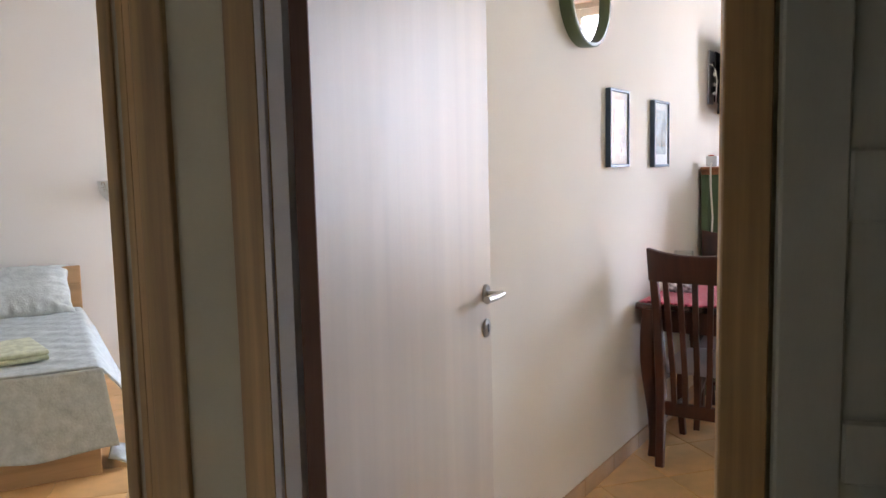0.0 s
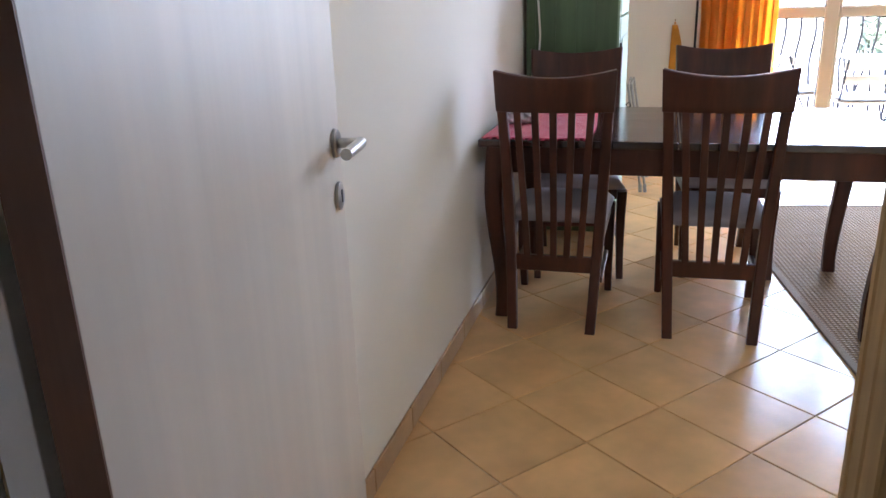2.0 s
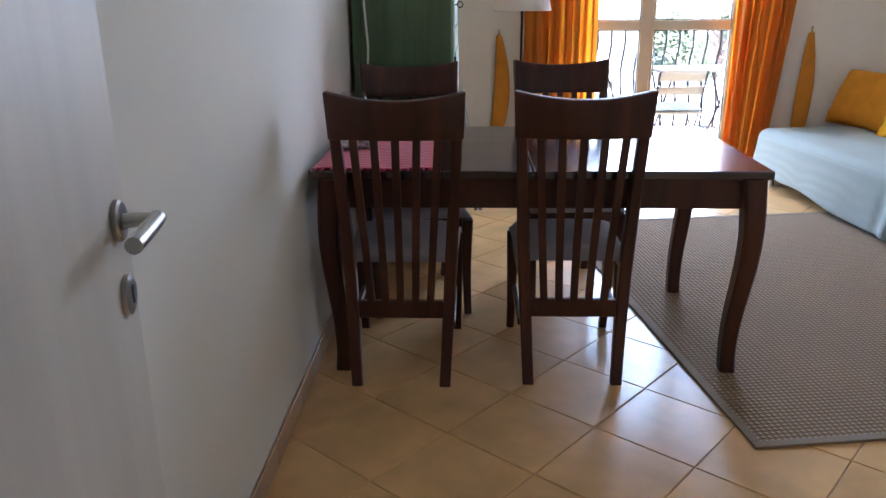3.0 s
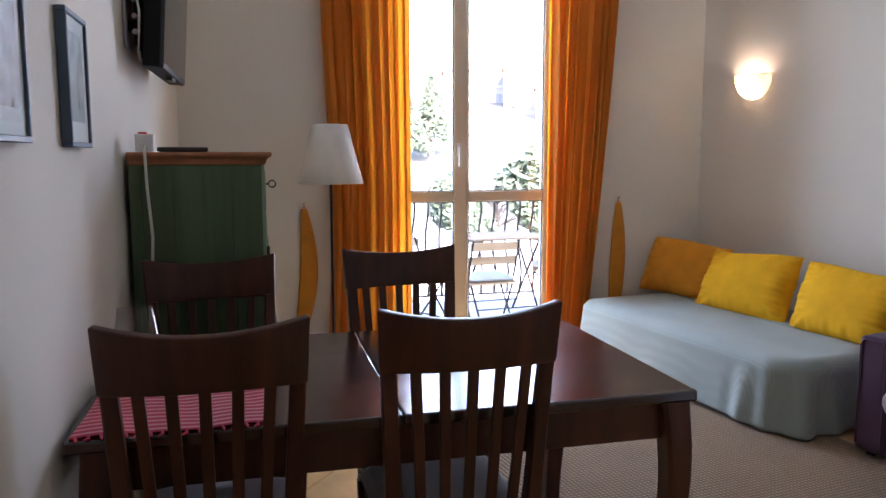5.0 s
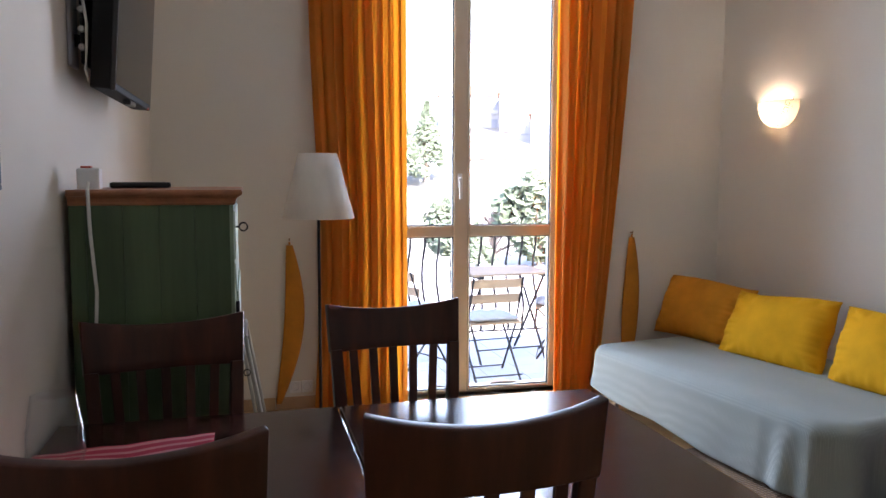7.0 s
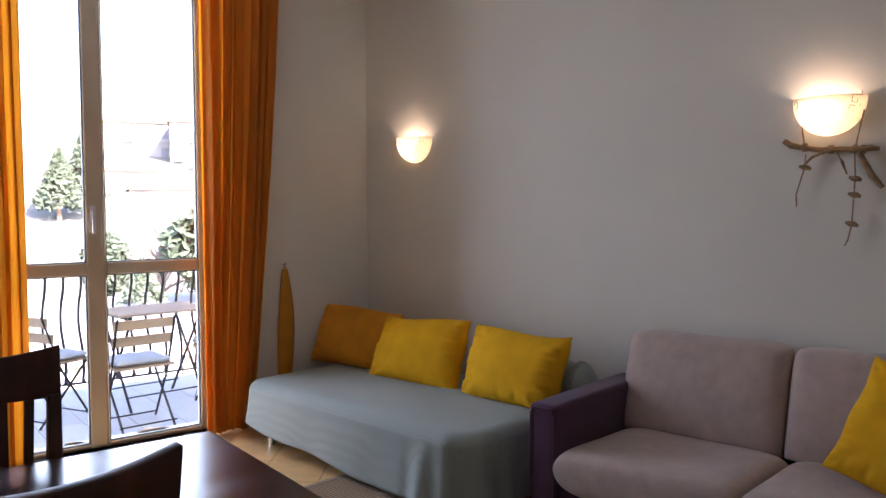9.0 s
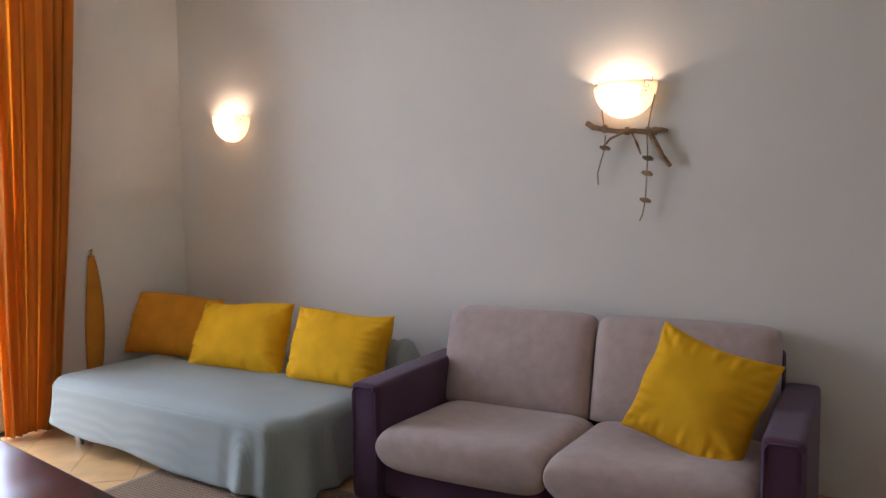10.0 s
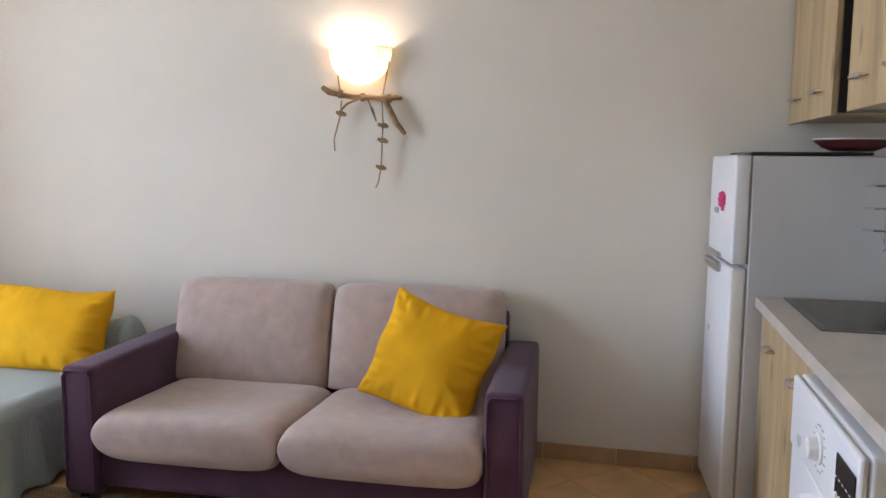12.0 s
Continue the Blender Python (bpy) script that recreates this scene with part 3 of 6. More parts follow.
def french_window():
    t = tagged(thing("window_1", rz(0, 7.14, 0, 0), "beige French window with two glazed leaves, closed", "window"), kind="structure")
    x0, x1, xm, h = 0.50, 1.78, 1.036, 2.95
    for a, c, z0, z1 in ((x0, x0 + 0.05, 0, h), (x1 - 0.05, x1, 0, h), (x0 + 0.05, x1 - 0.05, h - 0.05, h), (x0 + 0.05, x1 - 0.05, 0, 0.010)):
        part("frame", B(a, c, 0.0, 0.07, z0, z1, 0.004), M_frame, t)
    for k, (a, c) in enumerate(((x0 + 0.052, xm + 0.046), (xm + 0.048, x1 - 0.052))):
        y0, y1 = (-0.02, 0.05) if k == 0 else (-0.014, 0.05)
        part("sash_stile", B(a, a + 0.07 if k == 0 else a + 0.016, y0, y1, 0.012, h - 0.055, 0.006), M_frame, t)
        part("sash_stile", B(c - (0.092 if k == 0 else 0.07), c, y0, y1, 0.012, h - 0.055, 0.006), M_frame, t)
        ga, gc = (a + 0.07, c - 0.092) if k == 0 else (a + 0.016, c - 0.07)
        for z0, z1 in ((0.012, 0.034), (1.040, 1.114), (h - 0.13, h - 0.055)):
            part("sash_rail", B(ga, gc, y0 + 0.002, y1 - 0.002, z0, z1, 0.006), M_frame, t)
        for z0, z1 in ((0.034, 1.040), (1.114, h - 0.13)):
            pane = part("pane", B(ga + 0.004, gc - 0.004, 0.016, 0.022, z0 + 0.004, z1 - 0.004), M_glass, t, "clear glass pane")
            pane.visible_shadow = False
            for q in ((ga, ga + 0.006, z0, z1), (gc - 0.006, gc, z0, z1), (ga + 0.006, gc - 0.006, z0, z0 + 0.006), (ga + 0.006, gc - 0.006, z1 - 0.006, z1)):
                part("gasket", B(q[0], q[1], y0 + 0.010, 0.014, q[2], q[3]), M_gasket, t)
    part("handle_plate", B(1.014, 1.044, -0.030, -0.020, 1.36, 1.45, 0.004, 2), M_white, t, "white window handle")
    b = bmesh.new()
    box(b, 1.018, 1.040, -0.058, -0.042, 1.285, 1.425, 0.006, 2)
    box(b, 1.021, 1.037, -0.046, -0.029, 1.395, 1.420, 0.004)
    part("lever", b, M_white, t)


french_window()

# ---- dining ----
def dining_table():
    x0, x1, y0, y1, H = -0.81, 0.738, 3.64, 4.55, 0.75
    t = thing("dining_table", rz(0, 0, 0, 0), "dark mahogany-stained dining table with curved legs", "table")
    for a, c in ((x0, -0.0565), (-0.0535, x1)):
        part("tabletop", B(a, c, y0, y1, H - 0.030, H, 0.006, 2), M_tabletop, t)
    ax0, ax1, ay0, ay1 = x0 + 0.075, x1 - 0.085, y0 + 0.030, y1 - 0.09
    for q in ((ax0, ax1, ay0, ay0 + 0.022), (ax0, ax1, ay1 - 0.022, ay1), (ax0, ax0 + 0.022, ay0 + 0.0225, ay1 - 0.0225), (ax1 - 0.022, ax1, ay0 + 0.0225, ay1 - 0.0225)):
        part("apron", B(*q, H - 0.135, H - 0.0305, 0.002), M_darkwood, t)
    for sx, lx in ((-1, x0 + 0.075), (1, x1 - 0.062)):
        for sy, ly in ((-1, y0 + 0.032), (1, y1 - 0.085)):
            b = bmesh.new()
            pts, ws = [], []
            for k in range(13):
                z = (H - 0.0305) * (1 - k / 12)
                out = 0.016 * math.sin((1 - z / 0.72) * math.pi * 1.75) * (1 - 0.1 * k / 12)
                pts.append((lx + sx * out, ly + sy * out * 0.6, z))
                ws.append(0.080 - 0.030 * (k / 12) ** 0.8 + (0.004 if k == 12 else 0))
            bar(b, pts, ws, ws)
            part("leg", b, M_darkwood, t, smooth=True)
    return t


dining_table()


def dining_chair():
    """Faces positive y; the back stands at y = 0."""
    t = thing("dining_chair", rz(0, 0, 0, 0), "dark-stained slat-back dining chair with grey padded seat", "chair", "chairs round the table")
    lean = lambda z: -0.055 * max(0.0, (z - 0.45) / 0.55) ** 1.3 - 0.072 * max(0.0, (0.45 - z) / 0.45) ** 1.5
    half = lambda z: 0.168 + 0.048 * z
    for s in (-1, 1):
        b = bmesh.new()
        zs = [0, 0.12, 0.25, 0.38, 0.5, 0.62, 0.74, 0.88]
        bar(b, [(s * (half(z) - 0.014), lean(z) + 0.02, z) for z in zs], [0.038, 0.038, 0.040, 0.042, 0.042, 0.040, 0.038, 0.036], [0.036, 0.038, 0.042, 0.046, 0.046, 0.040, 0.034, 0.028])
        part("back_leg", b, M_darkwood, t, smooth=True)
        b = bmesh.new()
        bar(b, [(s * 0.19, 0.425 + 0.02 * (1 - z / 0.42) - 0.035 * math.sin(z / 0.42 * 3.1), z) for z in (0, 0.1, 0.2, 0.3, 0.42)], [0.030, 0.032, 0.036, 0.040, 0.042], [0.030, 0.032, 0.036, 0.040, 0.042])
        part("front_leg", b, M_darkwood, t, smooth=True)
        part("side_rail", B(s * 0.183 - 0.011, s * 0.183 + 0.011, 0.045, 0.395, 0.375, 0.425, 0.003), M_darkwood, t)
        part("stretcher", B(s * 0.180 - 0.009, s * 0.180 + 0.009, 0.035, 0.41, 0.185, 0.210, 0.003), M_darkwood, t)
    part("front_rail", B(-0.17, 0.17, 0.385, 0.407, 0.375, 0.425, 0.003), M_darkwood, t)
    part("stretcher", B(-0.168, 0.168, 0.20, 0.222, 0.188, 0.207, 0.003), M_darkwood, t)
    # curved top rail
    b = bmesh.new()
    def rail(u, v):
        x = (u - 0.5) * 2 * (0.216 + 0.006 * v)
        z = 0.870 + v * (0.153 - 0.027 * (1 - (2 * u - 1) ** 2))
        return (x, lean(0.87 + 0.14 * v) + 0.018 - 0.030 * (1 - (2 * u - 1) ** 2), z)
    sheet(b, 18, 5, rail)
    r = part("top_rail", b, M_darkwood, t, smooth=True)
    md = solid(r, 0.026).modifiers.new("soft", "BEVEL")
    md.width, md.segments, md.limit_method = 0.004, 2, "ANGLE"
    part("low_rail", B(-0.160, 0.160, -0.005, 0.019, 0.235, 0.300, 0.004), M_darkwood, t)
    for i in range(5):
        u = (i + 1) / 6
        b = bmesh.new()
        zs = [0.295, 0.40, 0.50, 0.60, 0.70, 0.80, 0.885]
        bow = 1 - (2 * u - 1) ** 2
        bar(b, [((u - 0.5) * 2 * (0.155 + 0.050 * (z - 0.3) / 0.58), lean(z) + 0.012 - 0.030 * bow * ((z - 0.295) / 0.59) - 0.012 * math.sin((z - 0.295) / 0.59 * math.pi), z) for z in zs], 0.026, 0.012)
        part("slat", b, M_darkwood, t, smooth=True)
    b = bmesh.new()
    def cushion(u, v, top=True):
        x, y = (u - 0.5) * 2, (v - 0.5) * 2
        w = 0.205 - 0.012 * (1 - v)
        k = (1 - abs(x) ** 4) * (1 - abs(y) ** 4)
        return (x * w, 0.035 + 0.205 * (1 + y) , 0.430 + 0.055 * max(0.0, k) ** 0.35 if top else 0.430)
    sheet(b, 16, 16, lambda u, v: cushion(u, v))
    sheet(b, 16, 16, lambda u, v: cushion(u, v, False))
    part("seat", b, M_seat, t, "grey fabric seat pad", smooth=True)
    return t


chair_a = dining_chair()
chair_a.matrix_basis = rz(-0.503, 3.60, 0, 0)
copy_thing(chair_a, rz(0.097, 3.625, 0, 0.5))
copy_thing(chair_a, rz(-0.533, 4.600, 0, 189.5))
copy_thing(chair_a, rz(0.155, 4.720, 0, 185.5))


# ---- seating ----
def pillow(name, m, w, h, d, mat, label, seed):
    """A stuffed square cushion standing on its lower edge; x wide, z high, y thick."""
    t = bmesh.new()
    rnd = random.Random(seed)
    ph = [rnd.uniform(0, 6.28) for _ in range(6)]
    def face(sgn):
        def f(u, v):
            x, z = (u - 0.5) * 2, (v - 0.5) * 2
            pinch = 1 - 0.055 * (1 - abs(x) ** 2.5) * abs(z) ** 5
            pinch2 = 1 - 0.055 * (1 - abs(z) ** 2.5) * abs(x) ** 5
            k = max(0.0, (1 - abs(x) ** 2.2) * (1 - abs(z) ** 2.2)) ** 0.50
            edge = max(abs(x), abs(z))
            # creases that run in from the seams and fan out of the corners
            along = z if abs(x) > abs(z) else x
            fan = math.sin(21 * along + ph[0]) * 0.55 + math.sin(37 * along + ph[1]) * 0.45
            wr = 0.019 * fan * edge ** 5 * (1 - edge ** 10)
            corner = (abs(x) * abs(z)) ** 2
            wr += 0.020 * math.sin(14 * (abs(x) - abs(z)) + ph[2]) * corner * (1 - edge ** 10)
            wr += 0.009 * math.sin(4.1 * x + 2.3 * z + ph[5]) * math.sin(3.1 * z - 1.7 * x + ph[3]) * (1 - edge ** 4)
            return (x * w / 2 * pinch2 + 0.004 * math.sin(7 * z + ph[2]), sgn * (d / 2 * k + wr * (1 - edge ** 12)) + 0.014 * math.sin(2 * x + ph[3]) * z, h / 2 + z * h / 2 * pinch - 0.012 * math.sin(2.5 * x + ph[4]) * (z > 0) * z)
        return f
    sheet(t, 72, 72, face(1))
    sheet(t, 72, 72, face(-1))
    ob = new(name, mesh_of(name, t, mat, True))
    ob.matrix_basis = m
    return tagged(ob, label, "cushion")


def rounded_block(bm, x0, x1, y0, y1, z0, z1, r, seg=4):
    box(bm, x0, x1, y0, y1, z0, z1, r, seg)


def sofa():
    t = thing("sofa", SOFA, "two-seat sofa, beige velour cushions in a plum frame", "sofa")
    Ls, A = 1.845, 0.145
    for x0 in (0.0, Ls - A):
        b = bmesh.new()
        box(b, x0, x0 + A, 0.0, 0.86, 0.03, 0.562, 0.032, 4)
        arm = part("arm", b, M_plum, t, "plum velour arm", smooth=True)
        b = bmesh.new()
        pts = [(x0 + 0.012, -0.001, 0.06), (x0 + 0.012, -0.001, 0.520), (x0 + 0.028, -0.001, 0.545), (x0 + A - 0.028, -0.001, 0.545), (x0 + A - 0.012, -0.001, 0.520), (x0 + A - 0.012, -0.001, 0.06)]
        tube(b, pts, 0.004, 6)
        part("piping", b, M_plum, arm, smooth=True)
    part("base", B(A - 0.004, Ls - A + 0.004, 0.035, 0.84, 0.06, 0.245, 0.015, 2), M_plum, t, "plum velour base")
    part("back_frame", B(A - 0.004, Ls - A + 0.004, 0.80, 0.90, 0.06, 0.70, 0.03, 3), M_plum, t, "plum velour back")
    mid = Ls / 2
    for k, (x0, x1) in enumerate(((A + 0.003, mid - 0.003), (mid + 0.003, Ls - A - 0.003))):
        b = bmesh.new()
        def seat(u, v, top):
            x, y = math.sin(math.pi * (u - 0.5)), math.sin(math.pi * (v - 0.5))
            u, v = (x + 1) / 2, (y + 1) / 2
            kx, ky = max(0.0, 1 - abs(x) ** 8), max(0.0, 1 - abs(y) ** 8)
            e = (kx * ky) ** 0.3
            dip = 0.022 * math.exp(-(x * x + (y + 0.1) ** 2) / 0.35)
            z = 0.300 + (0.098 * e - dip - 0.034 * v if top else -0.125 * e)
            return (x0 + (x1 - x0) * u, -0.030 + 0.70 * v - 0.012 * (1 - x * x) * (1 - v), z)
        sheet(b, 36, 40, lambda u, v: seat(u, v, True))
        sheet(b, 36, 40, lambda u, v: seat(u, v, False))
        bmesh.ops.remove_doubles(b, verts=b.verts, dist=0.0004)
        bmesh.ops.recalc_face_normals(b, faces=b.faces)
        part("seat_cushion", b, M_sofa, t, "beige velour seat cushion", smooth=True)
        bx0, bx1 = ((A - 0.045, mid - 0.040), (mid - 0.036, Ls - A - 0.003))[k]
        b = bmesh.new()
        def back(u, v, front):
            x, z = math.sin(math.pi * (u - 0.5)), math.sin(math.pi * (v - 0.5))
            u, v = (x + 1) / 2, (z + 1) / 2
            kx, kz = max(0.0, 1 - abs(x) ** 10), max(0.0, 1 - abs(z) ** 10)
            e = (kx * kz) ** 0.33
            cx = x * (1 - 0.035 * max(0, z) ** 8)
            y = 0.745 + 0.13 * (v - 0.5) + (-0.085 * e - 0.022 * (1 - x * x) * (1 - z * z) if front else 0.060 * e)
            return ((bx0 + bx1) / 2 + cx * (bx1 - bx0) / 2, y, 0.330 + 0.480 * v - 0.022 * abs(x) ** 9 * v ** 3)
        sheet(b, 22, 22, lambda u, v: back(u, v, True))
        sheet(b, 22, 22, lambda u, v: back(u, v, False))
        bmesh.ops.remove_doubles(b, verts=b.verts, dist=0.0004)
        bmesh.ops.recalc_face_normals(b, faces=b.faces)
        part("back_cushion", b, M_sofa, t, "beige velour back cushion", smooth=True)
    for fx in (0.06, Ls - 0.06):
        for fy in (0.06, 0.80):
            part("foot", B(fx - 0.02, fx + 0.02, fy - 0.02, fy + 0.02, 0.0, 0.032), M_black, t)


sofa()


def daybed():
    """x along the long wall, y to the wall."""
    t = thing("daybed", DAYBED, "low daybed under a sage-grey woven throw", "bed")
    Lb, D, H = 1.86, 1.06, 0.385
    part("mattress", B(0.07, Lb - 0.10, 0.09, D, 0.13, H - 0.03, 0.06, 3), M_throw, t)
    part("frame", B(0.10, Lb - 0.18, 0.06, D - 0.02, 0.09, 0.128), M_black, t)
    for lx in (0.20, Lb - 0.30):
        for ly in (0.075, D - 0.08):
            b = bmesh.new()
            tube(b, [(lx, ly, 0.0), (lx - 0.012, ly, 0.05), (lx - 0.022, ly, 0.089)], [0.020, 0.021, 0.026], 14)
            part("leg", b, M_chrome, t, "chrome leg", smooth=True)
    # throw: a soft top, rolled over the rim and hanging in folds to an uneven hem
    def rim(u):
        """Outline of the bed from the far wall corner round the front to the near one: point, outward, way along the front."""
        R0, R1 = 0.10, 0.20
        runs = (D - R0, R0 * math.pi / 2, Lb - R0 - R1, R1 * math.pi / 2, D - R1)
        q = u * sum(runs)
        for k, run in enumerate(runs):
            if q <= run or k == 4:
                break
            q -= run
        if k == 0:
            return (0.0, D - q), (-1.0, 0.0), 0.0
        if k == 1:
            a = q / R0
            return (R0 - R0 * math.cos(a), R0 - R0 * math.sin(a)), (-math.cos(a), -math.sin(a)), 0.0
        if k == 2:
            return (R0 + q, 0.0), (0.0, -1.0), q / run
        if k == 3:
            a = q / R1
            return (Lb - R1 + R1 * math.sin(a), R1 - R1 * math.cos(a)), (math.sin(a), -math.cos(a)), 1.0
        return (Lb, R1 + q), (1.0, 0.0), 1.0
    ROLL = 0.075
    def skirt(u, v):
        (x, y), (nx, ny), along = rim(u)
        hem = 0.120 - 0.095 * min(1.0, along * 1.15) + 0.008 * math.sin(31 * u)
        folds = min(1.0, max(0.0, (u - 0.63) / 0.07)) * (1.0 if u < 0.80 else 0.75)
        wave = math.sin(95 * u + 0.8 * math.sin(40 * u)) * 0.62 + math.sin(151 * u + 1.3) * 0.38
        calm = math.sin(38 * u + 0.6) * 0.6 + math.sin(83 * u) * 0.25
        if v < 0.3:
            a = v / 0.3 * math.pi / 2
            out, z = -ROLL + ROLL * math.sin(a), H - ROLL + ROLL * math.cos(a)
            k = 0.0
        else:
            k = (v - 0.3) / 0.7
            out, z = 0.030 * k ** 1.3, H - ROLL - (H - ROLL - hem) * k
        amp = (0.006 * calm + 0.033 * folds * wave) * min(1.0, 0.18 * folds + k ** 0.8) if v > 0.12 else 0.0
        return (x + nx * (out + amp), y + ny * (out + amp), z - 0.012 * folds * abs(wave) * (v < 0.3) * v)
    b = bmesh.new()
    sheet(b, 420, 26, skirt)
    def top(u, v):
        (x, y), (nx, ny), along = rim(u)
        x, y = x - nx * ROLL, y - ny * ROLL
        cx, cy = min(Lb - 0.3, max(0.3, x)), D * 0.62
        px, py = x + (cx - x) * v, y + (cy - y) * v
        soft = min(1.0, v * 6)
        return (px, py, H + soft * (0.004 * math.sin(5 * px + 9 * py) + 0.003 * math.sin(17 * py - 4 * px)))
    sheet(b, 420, 24, top)
    box(b, 0.28, Lb - 0.28, D * 0.60, D - 0.02, H - 0.06, H - 0.002)
    solid(part("throw", b, M_throw, t, "sage-grey waffle-weave throw", smooth=True), 0.005, -1.0)
    # throw bunched over the back near the sofa
    b = bmesh.new()
    def bunch(u, v):
        a = math.pi * v
        f = 0.006 * math.sin(23 * u + 3 * v) + 0.004 * math.sin(51 * u)
        end = min(1.0, (1 - u) / 0.16) ** 0.5
        return (Lb - 0.40 + 0.50 * u, D - 0.16 - 0.10 * math.cos(a) * (0.6 + 0.4 * end) + f, H - 0.03 + 0.245 * end * max(0.0, math.sin(a)) ** 0.45 + f)
    sheet(b, 50, 24, bunch)
    solid(part("bunched_throw", b, M_throw, t, smooth=True), 0.006, 1.0)


daybed()
LEAN = 24
for k, (x, y, mat, turn, label) in enumerate(((0.13, 0.72, M_ochre, 10, "ochre cotton cushion leaning on the wall"), (0.80, 0.66, M_yellow, 5, "yellow cotton cushion leaning on the wall"), (1.53, 0.66, M_yellow, -3, "bright yellow cotton cushion leaning on the throw"))):
    pillow("cushion", DAYBED @ pose(x, y, 0.366, -LEAN, 2 - 2 * k, turn), 0.69, 0.42, 0.24, mat, label, 10 + k)
pillow("cushion", SOFA @ pose(1.35, 0.33, 0.355, -24, 14, -14), 0.51, 0.47, 0.20, M_yellow, "yellow cotton cushion tilted on the sofa", 20)


# ---- curtains ----
def curtain(name, x0, x1, y, seed, inner, label, flare=0.0):
    b = bmesh.new()
    rnd = random.Random(seed)
    ph = [rnd.uniform(0, 6.28) for _ in range(4)]
    n = 7 if x1 - x0 > 0.5 else 6
    def f(u, v):
        z = 0.02 + 3.02 * v
        amp = (0.046 - 0.012 * v) * (0.75 + 0.35 * math.sin(9 * u + ph[2]))
        pin = 1 - 0.10 * math.exp(-((z - 1.0) / 0.9) ** 2)
        c = x1 if inner < 0 else x0
        x = x0 + (x1 - x0) * u
        x = c + (x - c) * (pin if flare == 0 else 1 - flare * (1 - v) ** 1.3)
        a = math.tau * n * (u + 0.035 * math.sin(7 * u + ph[0]) + 0.014 * math.sin(17 * u + ph[1]) + 0.006 * math.sin(3 * v + 6 * u))
        return (x + 0.010 * math.sin(2 * a + ph[1]) , y + amp * math.sin(a + 0.5 * math.sin(1.5 * v + ph[2])) + 0.012 * math.sin(2.3 * a + 2 * v), z)
    sheet(b, 150, 40, f)
    ob = solid(part(name, b, M_curtain, None, "", True), 0.002)
    return tagged(ob, label, "curtain", "curtains at the French window")


curtain("curtain", 0.055, 0.645, 6.955, 1, -1, "floor-length orange curtain, drawn aside", 0.0)
curtain("curtain", 1.635, 2.165, 6.955, 2, 1, "floor-length orange curtain, drawn aside", 0.46)
pole = thing("curtain_rail", rz(0, 6.955, 3.06, 0), "white curtain rail under the ceiling", "curtain rail")
part("rail", B(-0.1, 2.4, -0.02, 0.02, -0.012, 0.012, 0.003), M_white, pole)
for bx in (0.0, 1.15, 2.3):
    part("bracket", B(bx - 0.012, bx + 0.012, -0.012, 0.095, 0.013, 0.035), M_white, pole)


# ---- rug ----
def rug():
    m = rz(0.60, 3.17, 0, 8.25)
    t = thing("rug", m, "beige-brown sisal rug with bound edge", "rug")
    W, Lr = 1.95, 2.42
    part("woven_field", B(0.03, W - 0.03, 0.03, Lr - 0.03, 0.001, 0.009), M_rug, t)
    for q in ((0, W, 0, 0.03), (0, W, Lr - 0.03, Lr), (0, 0.03, 0.0302, Lr - 0.0302), (W - 0.03, W, 0.0302, Lr - 0.0302)):
        part("binding", B(*q, 0.001, 0.011, 0.003, 2), M_rugedge, t)


rug()


# ---- living room things ----
def sconce(m, lit, label, r=0.150, h=0.165):
    """Half bowl of frosted glass on the wall; local x along the wall, y into the room is negative."""
    t = thing("wall_sconce", m, label, "wall lamp", "glass wall lamps")
    prof = [(0.001, -h)] + [(r * math.sin(a), -h * math.cos(a) ** 0.85 if k < 10 else 0.0) for k, a in [(k, k * math.pi / 2 / 10) for k in range(1, 11)]]
    b = bmesh.new()
    lathe(b, prof, 28, math.pi, math.tau)
    for v in b.verts:
        v.co.y *= 0.72
    solid(part("bowl", b, M_sconce if lit else M_sconce_off, t, "frosted glass half bowl", smooth=True), 0.004)
    part("back_plate", B(-0.05, 0.05, -0.008, -0.001, -0.11, -0.02, 0.003), M_white, t)
    # meander painted along the curved border
    b = bmesh.new()
    n = 9
    def on(q, s):
        a = math.pi * q
        return (s * r * math.cos(a), -0.72 * r * math.sqrt(1 - s * s) * 1.02 - 0.004, -s * h * math.sin(a))
    for k in range(n):
        run = [(0.0, 0.94), (0.0, 0.82), (0.0, 0.76), (0.35, 0.76), (0.68, 0.76), (0.68, 0.87), (0.34, 0.87)]
        pts = [on((k + 0.08 + x) / n, s) for x, s in run]
        tube(b, pts, 0.0020, 5)
        tube(b, [on((k + 0.08 + x) / n, 0.94) for x in (0.0, -0.15, -0.32)], 0.0020, 5)
    part("greek_key_band", b, M_key, t, "thin brown meander pattern")
    b = bmesh.new()
    bmesh.ops.create_uvsphere(b, u_segments=16, v_segments=10, radius=0.034)
    part("bulb", b, M_sconce_hot if lit else M_white, t, "glowing bulb" if lit else "", smooth=True, at=Matrix.Translation((-0.022, -0.060, -0.062)))
    return t


sconce(LONG @ pose(0.535, -0.002, 1.905), True, "lit frosted glass wall sconce in the corner")
sconce(LONG @ pose(3.160, -0.002, 1.905), True, "lit frosted glass wall sconce above the sofa")

